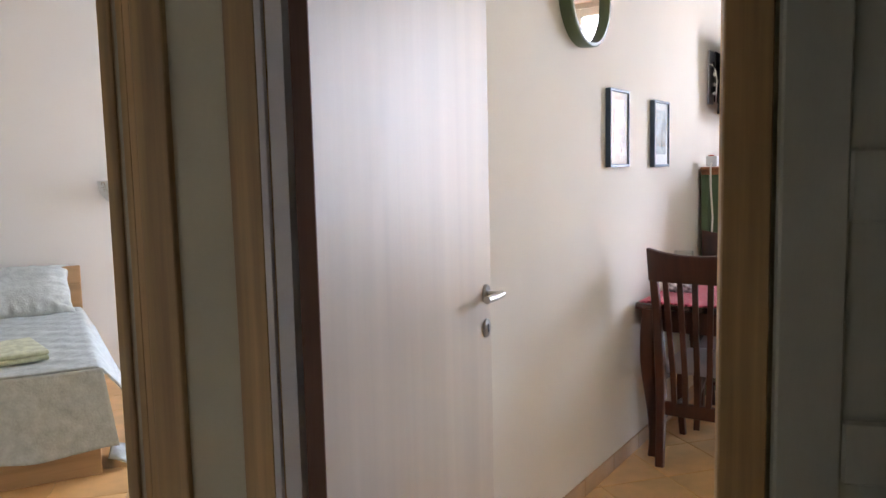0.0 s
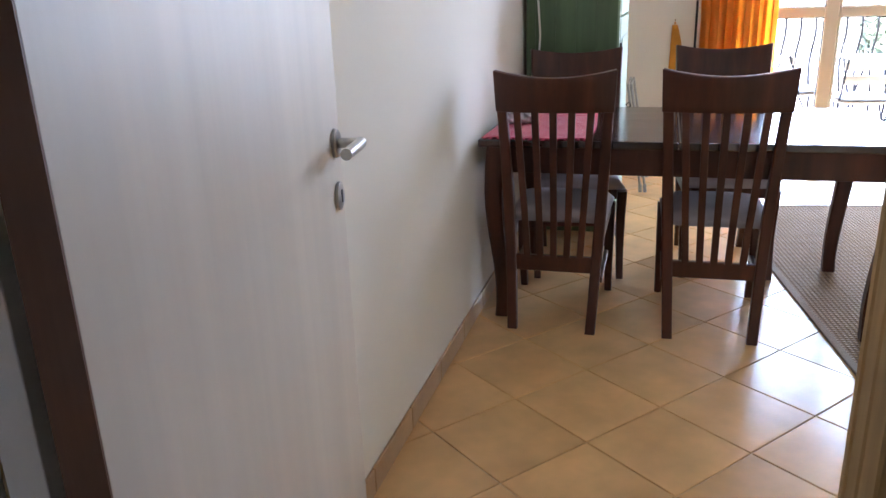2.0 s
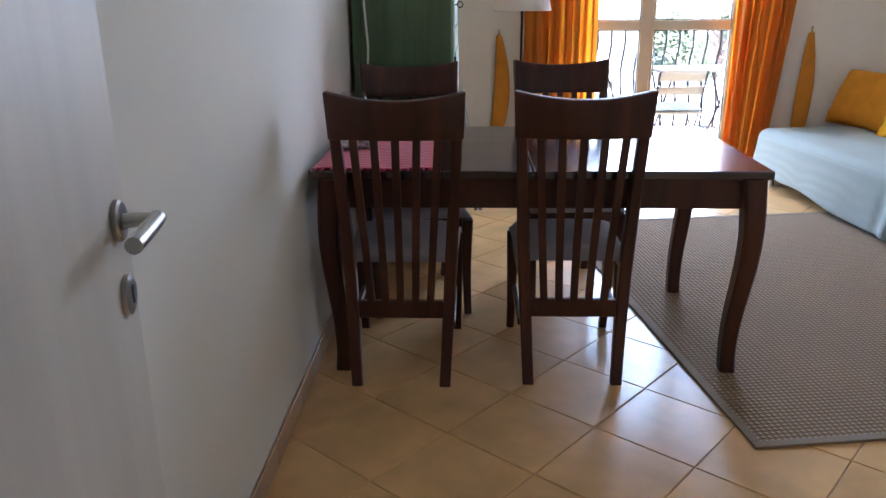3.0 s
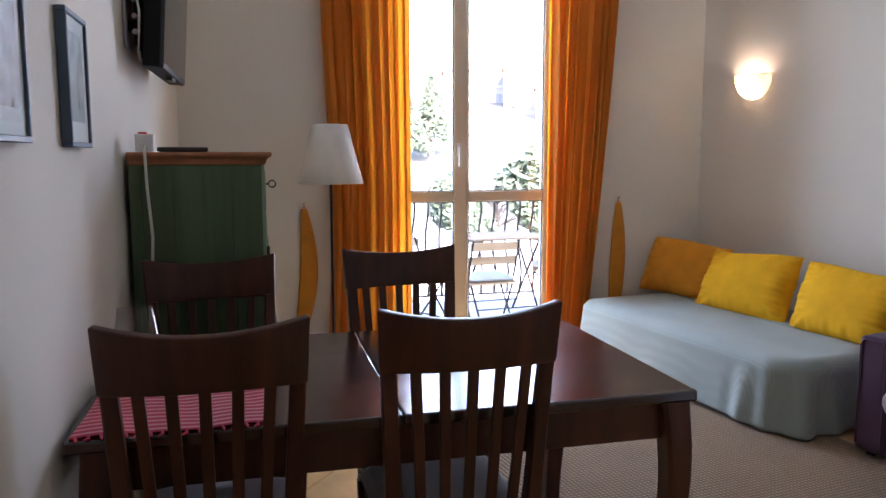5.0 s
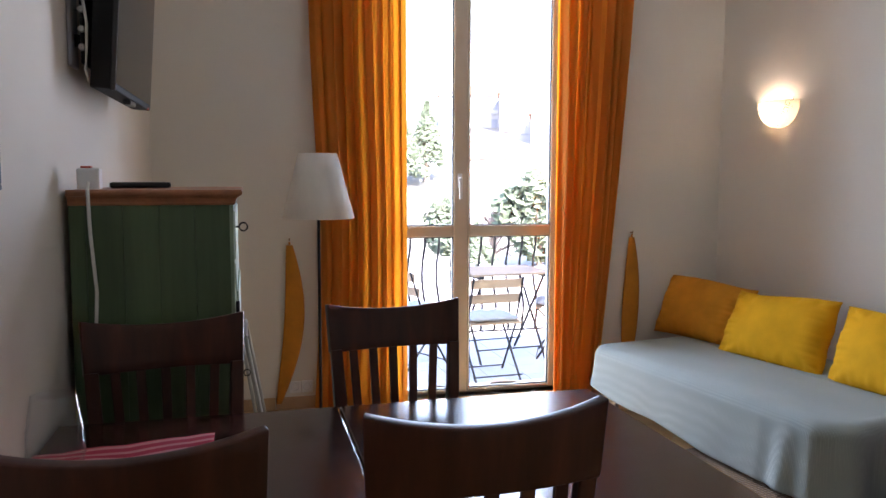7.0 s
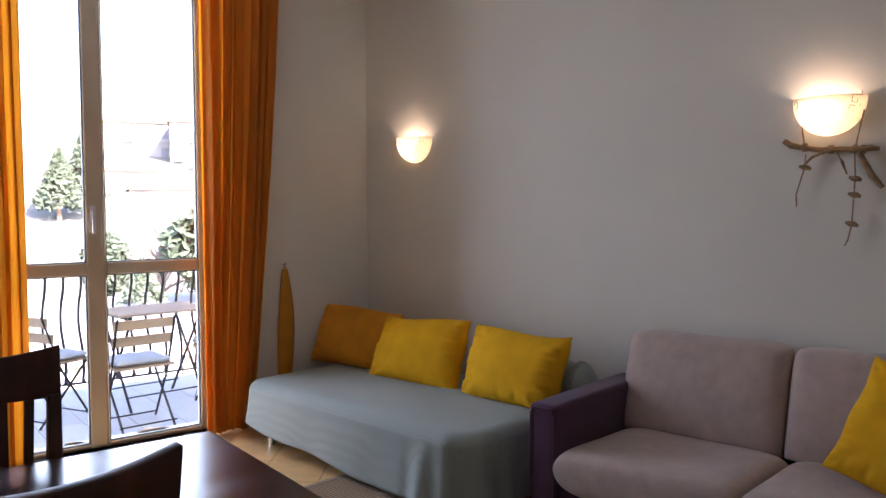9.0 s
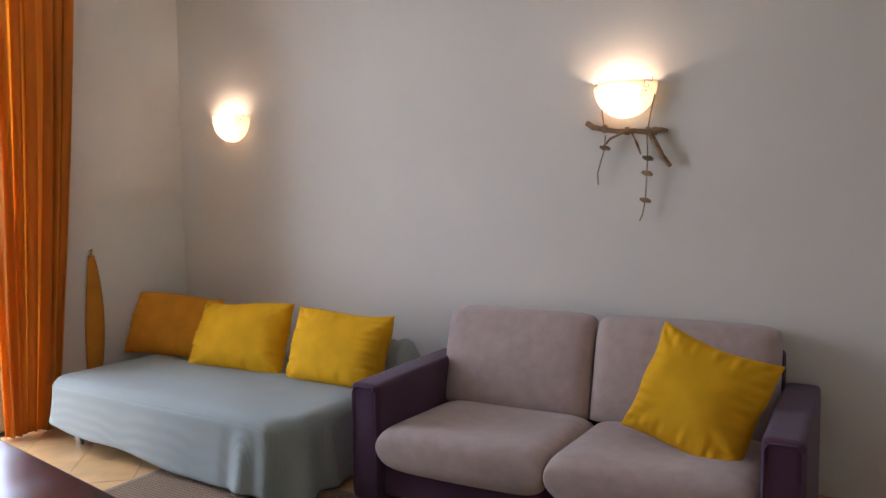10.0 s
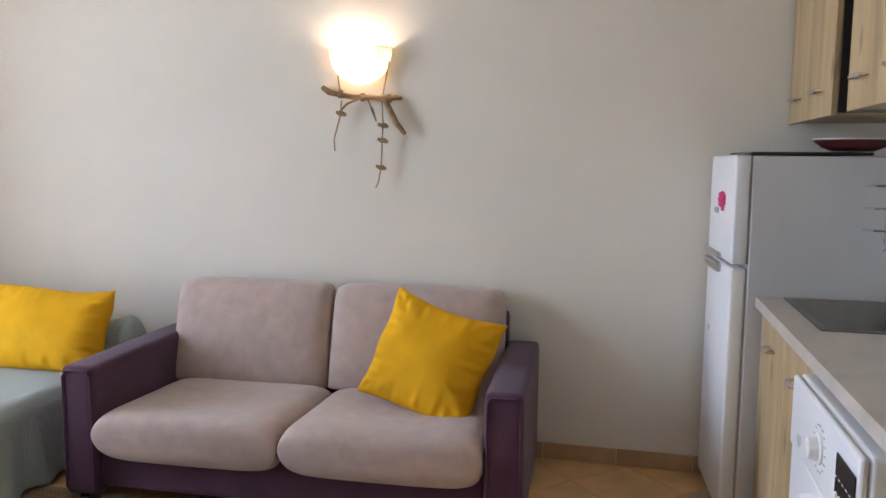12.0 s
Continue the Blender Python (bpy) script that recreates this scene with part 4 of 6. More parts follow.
def driftwood():
    m = LONG @ pose(3.18, -0.022, 1.68)
    t = thing("driftwood_hanging", m, "driftwood branch on knotted jute cords under the sconce", "wall decoration")
    b = bmesh.new()
    tube(b, [(-0.205, 0, 0.045), (-0.17, -0.004, 0.022), (-0.12, 0.003, 0.010), (-0.05, -0.003, -0.003), (0.03, 0.002, -0.004), (0.10, -0.004, -0.012), (0.155, 0.002, -0.005), (0.185, 0, -0.010)], [0.013, 0.015, 0.012, 0.0125, 0.012, 0.014, 0.013, 0.009], 10)
    part("branch", b, M_branch, t, smooth=True)
    b = bmesh.new()
    tube(b, [(0.11, -0.012, -0.02), (0.14, -0.016, -0.075), (0.165, -0.016, -0.125), (0.205, -0.012, -0.175)], [0.012, 0.013, 0.014, 0.010], 10)
    part("twig", b, M_branch, t, smooth=True)
    b = bmesh.new()
    tube(b, [(-0.02, -0.01, -0.01), (-0.08, -0.014, -0.035), (-0.12, -0.012, -0.075)], [0.006, 0.006, 0.005], 8)
    part("twig", b, M_branch, t, smooth=True)
    b = bmesh.new()
    tube(b, [(0.02, -0.01, -0.01), (0.045, -0.012, -0.06), (0.065, -0.010, -0.115)], [0.006, 0.007, 0.004], 8)
    part("twig", b, M_branch, t, smooth=True)
    for pts in ([(-0.115, -0.006, 0.02), (-0.125, -0.004, 0.08), (-0.130, 0.0, 0.16)], [(0.095, -0.006, 0.0), (0.11, -0.004, 0.08), (0.125, 0, 0.16)], [(-0.105, -0.016, -0.02), (-0.11, -0.016, -0.085), (-0.13, -0.014, -0.15), (-0.145, -0.012, -0.20), (-0.142, -0.010, -0.255)], [(0.095, -0.016, -0.02), (0.100, -0.018, -0.12), (0.096, -0.017, -0.22), (0.090, -0.015, -0.33), (0.075, -0.012, -0.40), (0.062, -0.010, -0.425)]):
        b = bmesh.new()
        tube(b, pts, 0.0035, 7)
        part("cord", b, M_rope, t, smooth=True)
    for x, z in ((-0.107, -0.080), (0.100, -0.135), (0.098, -0.205), (0.090, -0.330)):
        b = bmesh.new()
        tube(b, [(x - 0.024, -0.020, z + 0.008), (x - 0.008, -0.018, z + 0.001), (x + 0.010, -0.020, z), (x + 0.026, -0.017, z - 0.007)], [0.006, 0.011, 0.012, 0.006], 8)
        part("wood_bead", b, M_branch, t, smooth=True)
    for x, z in ((-0.115, 0.012), (0.095, -0.008), (0.125, -0.010), (-0.005, -0.003)):
        for k in range(3):
            b = bmesh.new()
            n = 14
            tube(b, [(x + (k - 1) * 0.007, 0.017 * math.cos(a), z + 0.017 * math.sin(a)) for a in [i * math.tau / n for i in range(n + 1)]], 0.003, 6)
            part("cord_wrap", b, M_rope, t, smooth=True)


driftwood()


def tieback(x, z0, bow, drift, label):
    """A leaf-shaped cloth band hanging by one end from a hook, the free end drifting sideways."""
    t = thing("curtain_tieback", rz(x, 7.05, 0, 0), label, "tieback", "orange tiebacks")
    b = bmesh.new()
    z1 = 0.045
    def f(u, v):
        w = 0.060 * math.sin(math.pi * (0.06 + 0.90 * v)) ** 0.75
        c = bow * math.sin(math.pi * v) + drift * v
        return (c + (u - 0.5) * 2 * w, -0.016 - 0.008 * math.cos(math.pi * (u - 0.5)) - 0.003 * math.sin(9 * v), z0 - 0.03 - (z0 - z1 - 0.03) * v)
    sheet(b, 8, 28, f)
    band = part("band", b, M_tie, t, "ochre quilted cloth band", smooth=True)
    solid(band, 0.010)
    for v in (0.99, 0.01):
        c = bow * math.sin(math.pi * v) + drift * v
        zz = z0 - 0.03 - (z0 - z1 - 0.03) * v
        b = bmesh.new()
        tube(b, [(c, -0.020, zz + 0.012), (c, -0.021, zz - 0.012 if v > 0.5 else zz + 0.03)], 0.006, 8)
        part("loop", b, M_tie, band, smooth=True)
    b = bmesh.new()
    tube(b, [(0, -0.002, z0), (0, -0.030, z0), (0, -0.036, z0 + 0.012)], 0.004, 8)
    part("hook", b, M_branch, t, "bronze wall hook", smooth=True)


tieback(-0.060, 1.045, 0.060, -0.078, "ochre curtain tieback hanging from a wall hook")
tieback(2.212, 1.055, 0.022, -0.035, "ochre curtain tieback hanging beside the daybed")


def wall_socket():
    t = thing("power_socket", rz(-0.003, 7.05, 0.138, 0), "white double power socket on the wall", "socket")
    for sx in (-0.037, 0.037):
        p = part("plate", B(sx - 0.036, sx + 0.036, -0.011, -0.001, -0.037, 0.037, 0.004), M_white, t)
        b = bmesh.new()
        lathe(b, [(0.022, 0.0125), (0.020, 0.010), (0.019, 0.006), (0.001, 0.006)], 24)
        part("well", b, M_grey, p, smooth=True, at=Matrix.Translation((sx, 0, 0)) @ pose(0, 0, 0, 90))


wall_socket()


def green_cabinet():
    x0, x1, y0, y1, H = -0.812, -0.345, 4.785, 5.66, 1.335
    t = thing("green_cabinet", rz(0, 0, 0, 0), "green painted wooden cabinet with a pine top", "cabinet")
    part("side_post", B(x0, x0 + 0.045, y0 - 0.004, y0 + 0.03, 0.0, H, 0.002), M_green, t)
    for k in range(4):
        a = x0 + 0.046 + k * 0.1025
        part("side_board", B(a, a + 0.102, y0, y0 + 0.016, 0.04, H, 0.0012), M_green, t)
    part("side_panel", B(x0, x1 - 0.02, y1 - 0.018, y1, 0.0, H), M_green, t)
    part("back", B(x0, x0 + 0.012, y0 + 0.031, y1 - 0.019, 0.04, H), M_green, t)
    part("bottom", B(x0 + 0.013, x1 - 0.02, y0 + 0.017, y1 - 0.019, 0.06, 0.08), M_green, t)
    for q in ((y0 + 0.001, y0 + 0.05), (y1 - 0.05, y1)):
        part("front_post", B(x1 - 0.019, x1, *q, 0.0, H, 0.002), M_palegreen, t)
    d = part("drawer", B(x1 - 0.020, x1 + 0.004, y0 + 0.053, y1 - 0.053, 1.16, H - 0.02, 0.004), M_palegreen, t, "pale green drawer front")
    dr = part("door", B(x1 - 0.020, x1 + 0.004, y0 + 0.053, y1 - 0.053, 0.10, 1.15, 0.004), M_palegreen, t, "pale green door")
    part("door_panel", B(x1 + 0.0042, x1 + 0.010, y0 + 0.13, y1 - 0.13, 0.20, 1.05, 0.003), M_palegreen, dr)
    for q in (0.28, 0.97):
        part("hinge", B(x1 + 0.001, x1 + 0.012, y0 + 0.036, y0 + 0.052, q, q + 0.06, 0.002), M_iron, t)
    for zz, yy in ((1.262, y0 + 0.09), (0.62, y1 - 0.12)):
        b = bmesh.new()
        n = 16
        tube(b, [(x1 + 0.004, yy, zz), (x1 + 0.016, yy, zz)], 0.003, 8)
        tube(b, [(x1 + 0.028 + 0.013 * math.cos(a), yy, zz + 0.013 * math.sin(a)) for a in [i * math.tau / n for i in range(n + 1)]], 0.003, 6)
        part("key", b, M_iron, t, "iron ring key", smooth=True)
    b = bmesh.new()
    # moulded edge: fillet, cove, then a rounded nosing, carried round the three free sides
    prof = [(0.002, 0.0), (0.006, 0.006), (0.006, 0.010), (0.010, 0.020), (0.018, 0.027), (0.022, 0.028), (0.026, 0.033), (0.027, 0.040), (0.024, 0.046)]
    rings = [[b.verts.new(q) for q in ((x0, y0 - o, H + z), (x1 + o, y0 - o, H + z), (x1 + o, y1 + o, H + z), (x0, y1 + o, H + z))] for o, z in prof]
    for lo, hi in zip(rings, rings[1:]):
        for k in range(4):
            b.faces.new((lo[k], lo[(k + 1) % 4], hi[(k + 1) % 4], hi[k]))
    b.faces.new(rings[0])
    b.faces.new(rings[-1])
    part("cornice", b, M_pine, t, "pine moulded top")


green_cabinet()
TOP = 1.382
t = thing("media_box", rz(-0.66, 5.22, TOP, 6), "flat black media box lying on the cabinet", "media box")
part("case", B(-0.10, 0.095, -0.09, 0.09, 0.001, 0.020, 0.007, 2), M_black, t)
t = thing("power_adapter", rz(-0.752, 4.79, TOP, 0), "white power adapter with a red switch and hanging cable", "power adapter")
part("body", B(-0.032, 0.032, -0.020, 0.030, 0.001, 0.062, 0.006, 2), M_white, t)
part("switch", B(-0.022, 0.008, -0.008, 0.016, 0.063, 0.069, 0.002), M_switch, t, "red rocker switch")
b = bmesh.new()
tube(b, [(0, -0.021, 0.02), (0.002, -0.045, 0.0), (0.006, -0.052, -0.12), (0.016, -0.040, -0.30), (0.008, -0.030, -0.42), (0.000, -0.028, -0.60), (0.010, -0.026, -0.85), (0.0, -0.026, -1.20), (0.03, -0.03, -1.375)], 0.0052, 8)
part("cable", b, M_cable, t, "white flex", smooth=True)


def drying_rack():
    t = thing("folded_rack", rz(-0.235, 5.86, 0, 0), "folded white metal drying rack leaning on the cabinet", "drying rack")
    for k, (foot, head) in enumerate(((0.0, -0.105), (0.030, -0.085))):
        b = bmesh.new()
        tube(b, [(foot, 0.0, 0.045), (head, 0.0, 0.70)], 0.008, 10)
        tube(b, [(foot, 0.44, 0.045), (head, 0.44, 0.70)], 0.008, 10)
        tube(b, [(head, 0.0, 0.70), (head, 0.44, 0.70)], 0.008, 10)
        part("tube_frame", b, M_rack, t, smooth=True)
        for y in (0.0, 0.44):
            b = bmesh.new()
            tube(b, [(foot + 0.004, y, 0.001), (foot, y, 0.05)], 0.012, 10)
            part("foot_cap", b, M_grey, t, smooth=True)


drying_rack()


def floor_lamp():
    t = thing("floor_lamp", rz(0.078, 6.60, 0, 0), "slim steel floor lamp with a white cloth shade", "floor lamp")
    b = bmesh.new()
    lathe(b, [(0.001, 0.028), (0.06, 0.027), (0.128, 0.018), (0.13, 0.001)], 40)
    part("base", b, M_steel, t, smooth=True)
    b = bmesh.new()
    tube(b, [(0, 0, 0.02), (0, 0, 1.36)], 0.0085, 14)
    part("pole", b, M_iron, t, smooth=True)
    b = bmesh.new()
    lathe(b, [(0.196, 1.198), (0.165, 1.315), (0.135, 1.43), (0.104, 1.552)], 48)
    solid(part("shade", b, M_shade, t, "white tapered cloth shade", smooth=True), 0.003)
    b = bmesh.new()
    for k in range(3):
        a = k * math.tau / 3
        tube(b, [(0, 0, 1.36), (0.19 * math.cos(a), 0.19 * math.sin(a), 1.205)], 0.002, 6)
    part("spider", b, M_steel, t)
    b = bmesh.new()
    tube(b, [(-0.012, -0.012, 1.19), (-0.014, -0.014, 0.98)], 0.0012, 5)
    part("pull_cord", b, M_steel, t)


floor_lamp()


def television():
    t = thing("television", pose(-0.672, 5.33, 1.925, 0, 4, -1), "black flat television on a wall bracket", "television")
    part("case", B(-0.072, 0.0, -0.40, 0.40, -0.235, 0.235, 0.006, 2), M_tvcase, t)
    b = bmesh.new()
    box(b, -0.092, -0.0725, -0.30, 0.30, -0.200, 0.20, 0.018, 2)
    part("rear_housing", b, M_tvcase, t)
    part("bezel", B(-0.012, 0.004, -0.406, -0.3965, -0.239, 0.239, 0.002), M_black, t)
    part("screen", B(0.0005, 0.0022, -0.385, 0.385, -0.215, 0.222), M_screen, t, "dark glossy screen")
    b = bmesh.new()
    box(b, -0.03, -0.004, -0.06, 0.06, -0.252, -0.236, 0.003)
    part("sensor_bar", b, M_black, t)
    part("standby_light", B(-0.006, 0.002, 0.33, 0.345, -0.2365, -0.229), M_switch, t)
    br = thing("tv_bracket", rz(-0.829, 4.98, 1.92, 0), "black swivel wall bracket with looped cable", "bracket")
    part("wall_plate", B(0.001, 0.012, -0.035, 0.075, -0.16, 0.16, 0.003), M_grey, br)
    for z in (-0.075, 0.075):
        b = bmesh.new()
        tube(b, [(0.012, 0.02, z), (0.040, 0.05, z), (0.052, 0.16, z)], 0.020, 12)
        part("arm", b, M_tvcase, br, smooth=True)
    part("head_plate", B(0.034, 0.046, -0.012, 0.34, -0.15, 0.15, 0.003), M_tvcase, br)
    for z in (-0.10, -0.045, 0.015):
        b = bmesh.new()
        lathe(b, [(0.001, 0.012), (0.008, 0.011), (0.011, 0.006), (0.011, 0.0)], 16)
        part("bolt", b, M_steel, br, "steel bolt head", smooth=True, at=Matrix.Translation((0.040, -0.013, z)) @ pose(0, 0, 0, 90))
    b = bmesh.new()
    tube(b, [(0.012, -0.025, 0.075), (0.030, -0.040, 0.070), (0.052, -0.045, 0.035), (0.060, -0.042, -0.03), (0.055, -0.030, -0.10), (0.048, -0.015, -0.17), (0.050, 0.02, -0.20)], 0.0045, 8)
    part("cable", b, M_cable, br, "white looped cable", smooth=True)


television()


def picture(y0, y1, z0, z1, art, label):
    t = thing("framed_picture", rz(-0.829, 0, 0, 0), label, "picture", "prints on the wall")
    w = 0.013
    for q in ((y0, y1, z0, z0 + w), (y0, y1, z1 - w, z1), (y0, y0 + w, z0 + w, z1 - w), (y1 - w, y1, z0 + w, z1 - w)):
        part("frame_bar", B(0.001, 0.026, *q, 0.002), M_picframe, t)
    part("mount", B(0.002, 0.0185, y0 + w, y1 - w, z0 + w, z1 - w), M_mount, t)
    dy, dz = 0.032, 0.05
    part("print", B(0.0187, 0.0195, y0 + w + dy, y1 - w - dy, z0 + w + dz, z1 - w - dz * 0.7), art, t, "faded print")
    g = part("glazing", B(0.0210, 0.0225, y0 + w + 0.001, y1 - w - 0.001, z0 + w + 0.001, z1 - w - 0.001), M_glazing, t)
    g.visible_shadow = False


picture(3.310, 3.545, 1.394, 1.735, M_art1, "small print of a brown scene in a slate frame")
picture(3.895, 4.135, 1.390, 1.720, M_art2, "small blue-green landscape print in a slate frame")


def round_mirror():
    t = thing("wall_mirror", Matrix.Translation((-0.829, 3.040, 2.072)) @ pose(0, 0, 0, 0, 90, 0), "round mirror in an olive-green frame", "mirror")
    b = bmesh.new()
    lathe(b, [(0.200, 0.001), (0.203, 0.050), (0.198, 0.055), (0.186, 0.055), (0.184, 0.030)], 64)
    part("frame", b, M_mirrorframe, t, smooth=True)
    b = bmesh.new()
    lathe(b, [(0.001, 0.031), (0.185, 0.031)], 64)
    part("mirror_glass", b, M_mirror, t)


round_mirror()


# ---- on the table ----
def table_cloth():
    t = thing("table_runner", rz(0, 0, 0.7505, 0), "pink and white striped woven cloth with fringe, on the table", "cloth")
    x0, x1, y0, y1 = -0.80, -0.385, 3.655, 4.30
    b = bmesh.new()
    def f(u, v):
        x, y = x0 + (x1 - x0) * u, y0 + (y1 - y0) * v
        rum = 0.020 * max(0.0, math.sin(7 * v - 1 + 2 * u)) * (v > 0.55) * (v - 0.55) / 0.45 + 0.003 * abs(math.sin(9 * u + 5 * v))
        return (x + 0.01 * math.sin(5 * v), y + 0.008 * math.sin(8 * u), 0.002 + rum)
    sheet(b, 40, 60, f)
    solid(part("cloth", b, M_cloth, t, smooth=True), 0.002, 1.0)
    for k in range(24):
        v = (k + 0.5) / 24
        b = bmesh.new()
        def g(u, w):
            p = f(u, v + (w - 0.5) * 0.016)
            return (p[0], p[1], p[2] + 0.0035)
        sheet(b, 30, 2, g)
        part("stripe", b, M_stripe, t)
    for k in range(16):
        u = (k + 0.5) / 16
        p = f(u, 0.0)
        b = bmesh.new()
        tube(b, [(p[0], p[1], p[2] + 0.003), (p[0] + 0.004, p[1] - 0.012, 0.004), (p[0] + 0.006 * (-1) ** k, p[1] - 0.022, 0.003)], [0.003, 0.004, 0.002], 6)
        part("tassel", b, M_cloth, t)


table_cloth()


def wine_glass(x, y, s):
    t = thing("tumbler", rz(x, y, 0.757, 0), "clear stemless wine glass upside down on the cloth" if s < 0 else "clear stemless wine glass standing on the cloth", "glass", "glasses on the table")
    b = bmesh.new()
    prof = [(0.001, 0.004), (0.030, 0.004), (0.050, 0.030), (0.060, 0.075), (0.058, 0.125), (0.050, 0.175), (0.046, 0.200)]
    inner = [(r - 0.0016, z + 0.0016 * (k < 4)) for k, (r, z) in enumerate(prof[1:])]
    lathe(b, prof + inner[::-1] + [(0.001, 0.0065)], 40)
    part("bowl", b, M_wine, t, smooth=True)


wine_glass(-0.712, 4.09, 1)


def napkin():
    b = bmesh.new()
    def f(u, v):
        a = math.tau * v
        w = 0.062 * math.sin(math.pi * (0.08 + 0.84 * u)) ** 0.4
        rough = 1 + 0.14 * math.sin(3 * a + 9 * u) + 0.10 * math.sin(5 * a - 14 * u) + 0.06 * math.sin(23 * u)
        return ((u - 0.5) * 0.135 + 0.006 * math.sin(2 * a), 0.75 * w * math.cos(a) * rough, max(0.001, 0.026 + 0.46 * w * math.sin(a) * rough))
    sheet(b, 36, 30, f)
    ob = part("folded_napkin", b, M_napkin, None, "", True)
    ob.matrix_basis = rz(-0.702, 3.985, 0.7575, 8)
    tagged(ob, "crumpled grey patterned cloth napkin lying on the runner", "napkin")


napkin()


# ---- kitchen ----
def bow_handle(parent, m, w=0.09):
    b = bmesh.new()
    tube(b, [(-w / 2, 0, 0), (-w / 2 + 0.006, -0.022, 0), (-w / 4, -0.028, 0), (w / 4, -0.028, 0), (w / 2 - 0.006, -0.022, 0), (w / 2, 0, 0)], [0.006, 0.006, 0.0075, 0.0075, 0.006, 0.006], 8)
    return part("handle", b, M_chrome, parent, "chrome bow handle", smooth=True, at=m)


def fridge():
    t = thing("fridge", KIT @ rz(-0.03, 0.125, 0, 4.0), "white fridge with a top freezer door", "fridge")
    W, D, H, S = 0.475, 0.56, 1.415, 1.005
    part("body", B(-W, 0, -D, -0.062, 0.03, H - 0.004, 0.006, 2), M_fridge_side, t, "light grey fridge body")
    for z0, z1, nm in ((0.045, S - 0.006, "door"), (S + 0.006, H, "freezer_door")):
        d = part(nm, B(-W, 0, -0.056, 0, z0, z1, 0.012, 3), M_fridge, t, "white fridge door", smooth=True)
        part("door_seal", B(-W + 0.006, -0.006, -0.0615, -0.0565, z0 + 0.005, z1 - 0.005), M_grey, d)
    for z0, z1 in ((S - 0.046, S - 0.008), (S + 0.008, S + 0.030)):
        part("grip", B(-0.30, -0.02, 0.001, 0.016, z0, z1, 0.006, 2), M_steel, t, "silver grip")
    part("brand_plate", B(-0.200, -0.120, 0.0005, 0.003, 1.185, 1.207), M_grey, t, "small grey name plate")
    for q in (-0.03, -W + 0.03):
        part("foot", B(q - 0.015, q + 0.015, -0.09, -0.06, 0.0, 0.029), M_black, t)
    m = thing("fridge_magnet", t.matrix_basis @ pose(-0.30, 0.0015, 1.245), "pink flower-shaped fridge magnet", "magnet")
    b = bmesh.new()
    for k in range(5):
        a = k * math.tau / 5
        bmesh.ops.create_icosphere(b, subdivisions=1, radius=0.016, matrix=Matrix.Translation((0.016 * math.cos(a), 0.006, 0.018 * math.sin(a))))
    box(b, -0.012, 0.016, 0.001, 0.008, -0.045, -0.01, 0.002)
    part("flower", b, M_pink, m, smooth=True)
    tr = thing("baking_tray", t.matrix_basis @ pose(-0.26, -0.28, H), "dark flat tray lying on the fridge", "tray")
    b = bmesh.new()
    box(b, -0.18, 0.20, -0.2, 0.22, 0.001, 0.012, 0.004)
    part("tray", b, M_black, tr)
    dish = thing("serving_dish", t.matrix_basis @ pose(-0.37, -0.43, H + 0.013), "dark red enamel dish with a pale rim, on the tray", "dish")
    b = bmesh.new()
    lathe(b, [(0.001, 0.004), (0.07, 0.003), (0.108, 0.020), (0.134, 0.042), (0.131, 0.044), (0.10, 0.026), (0.001, 0.012)], 40)
    part("dish", b, M_red, dish, smooth=True)
    b = bmesh.new()
    lathe(b, [(0.133, 0.0445), (0.141, 0.046), (0.139, 0.050), (0.131, 0.048)], 40)
    part("rim", b, M_mount, dish, "pale rim", smooth=True)


fridge()


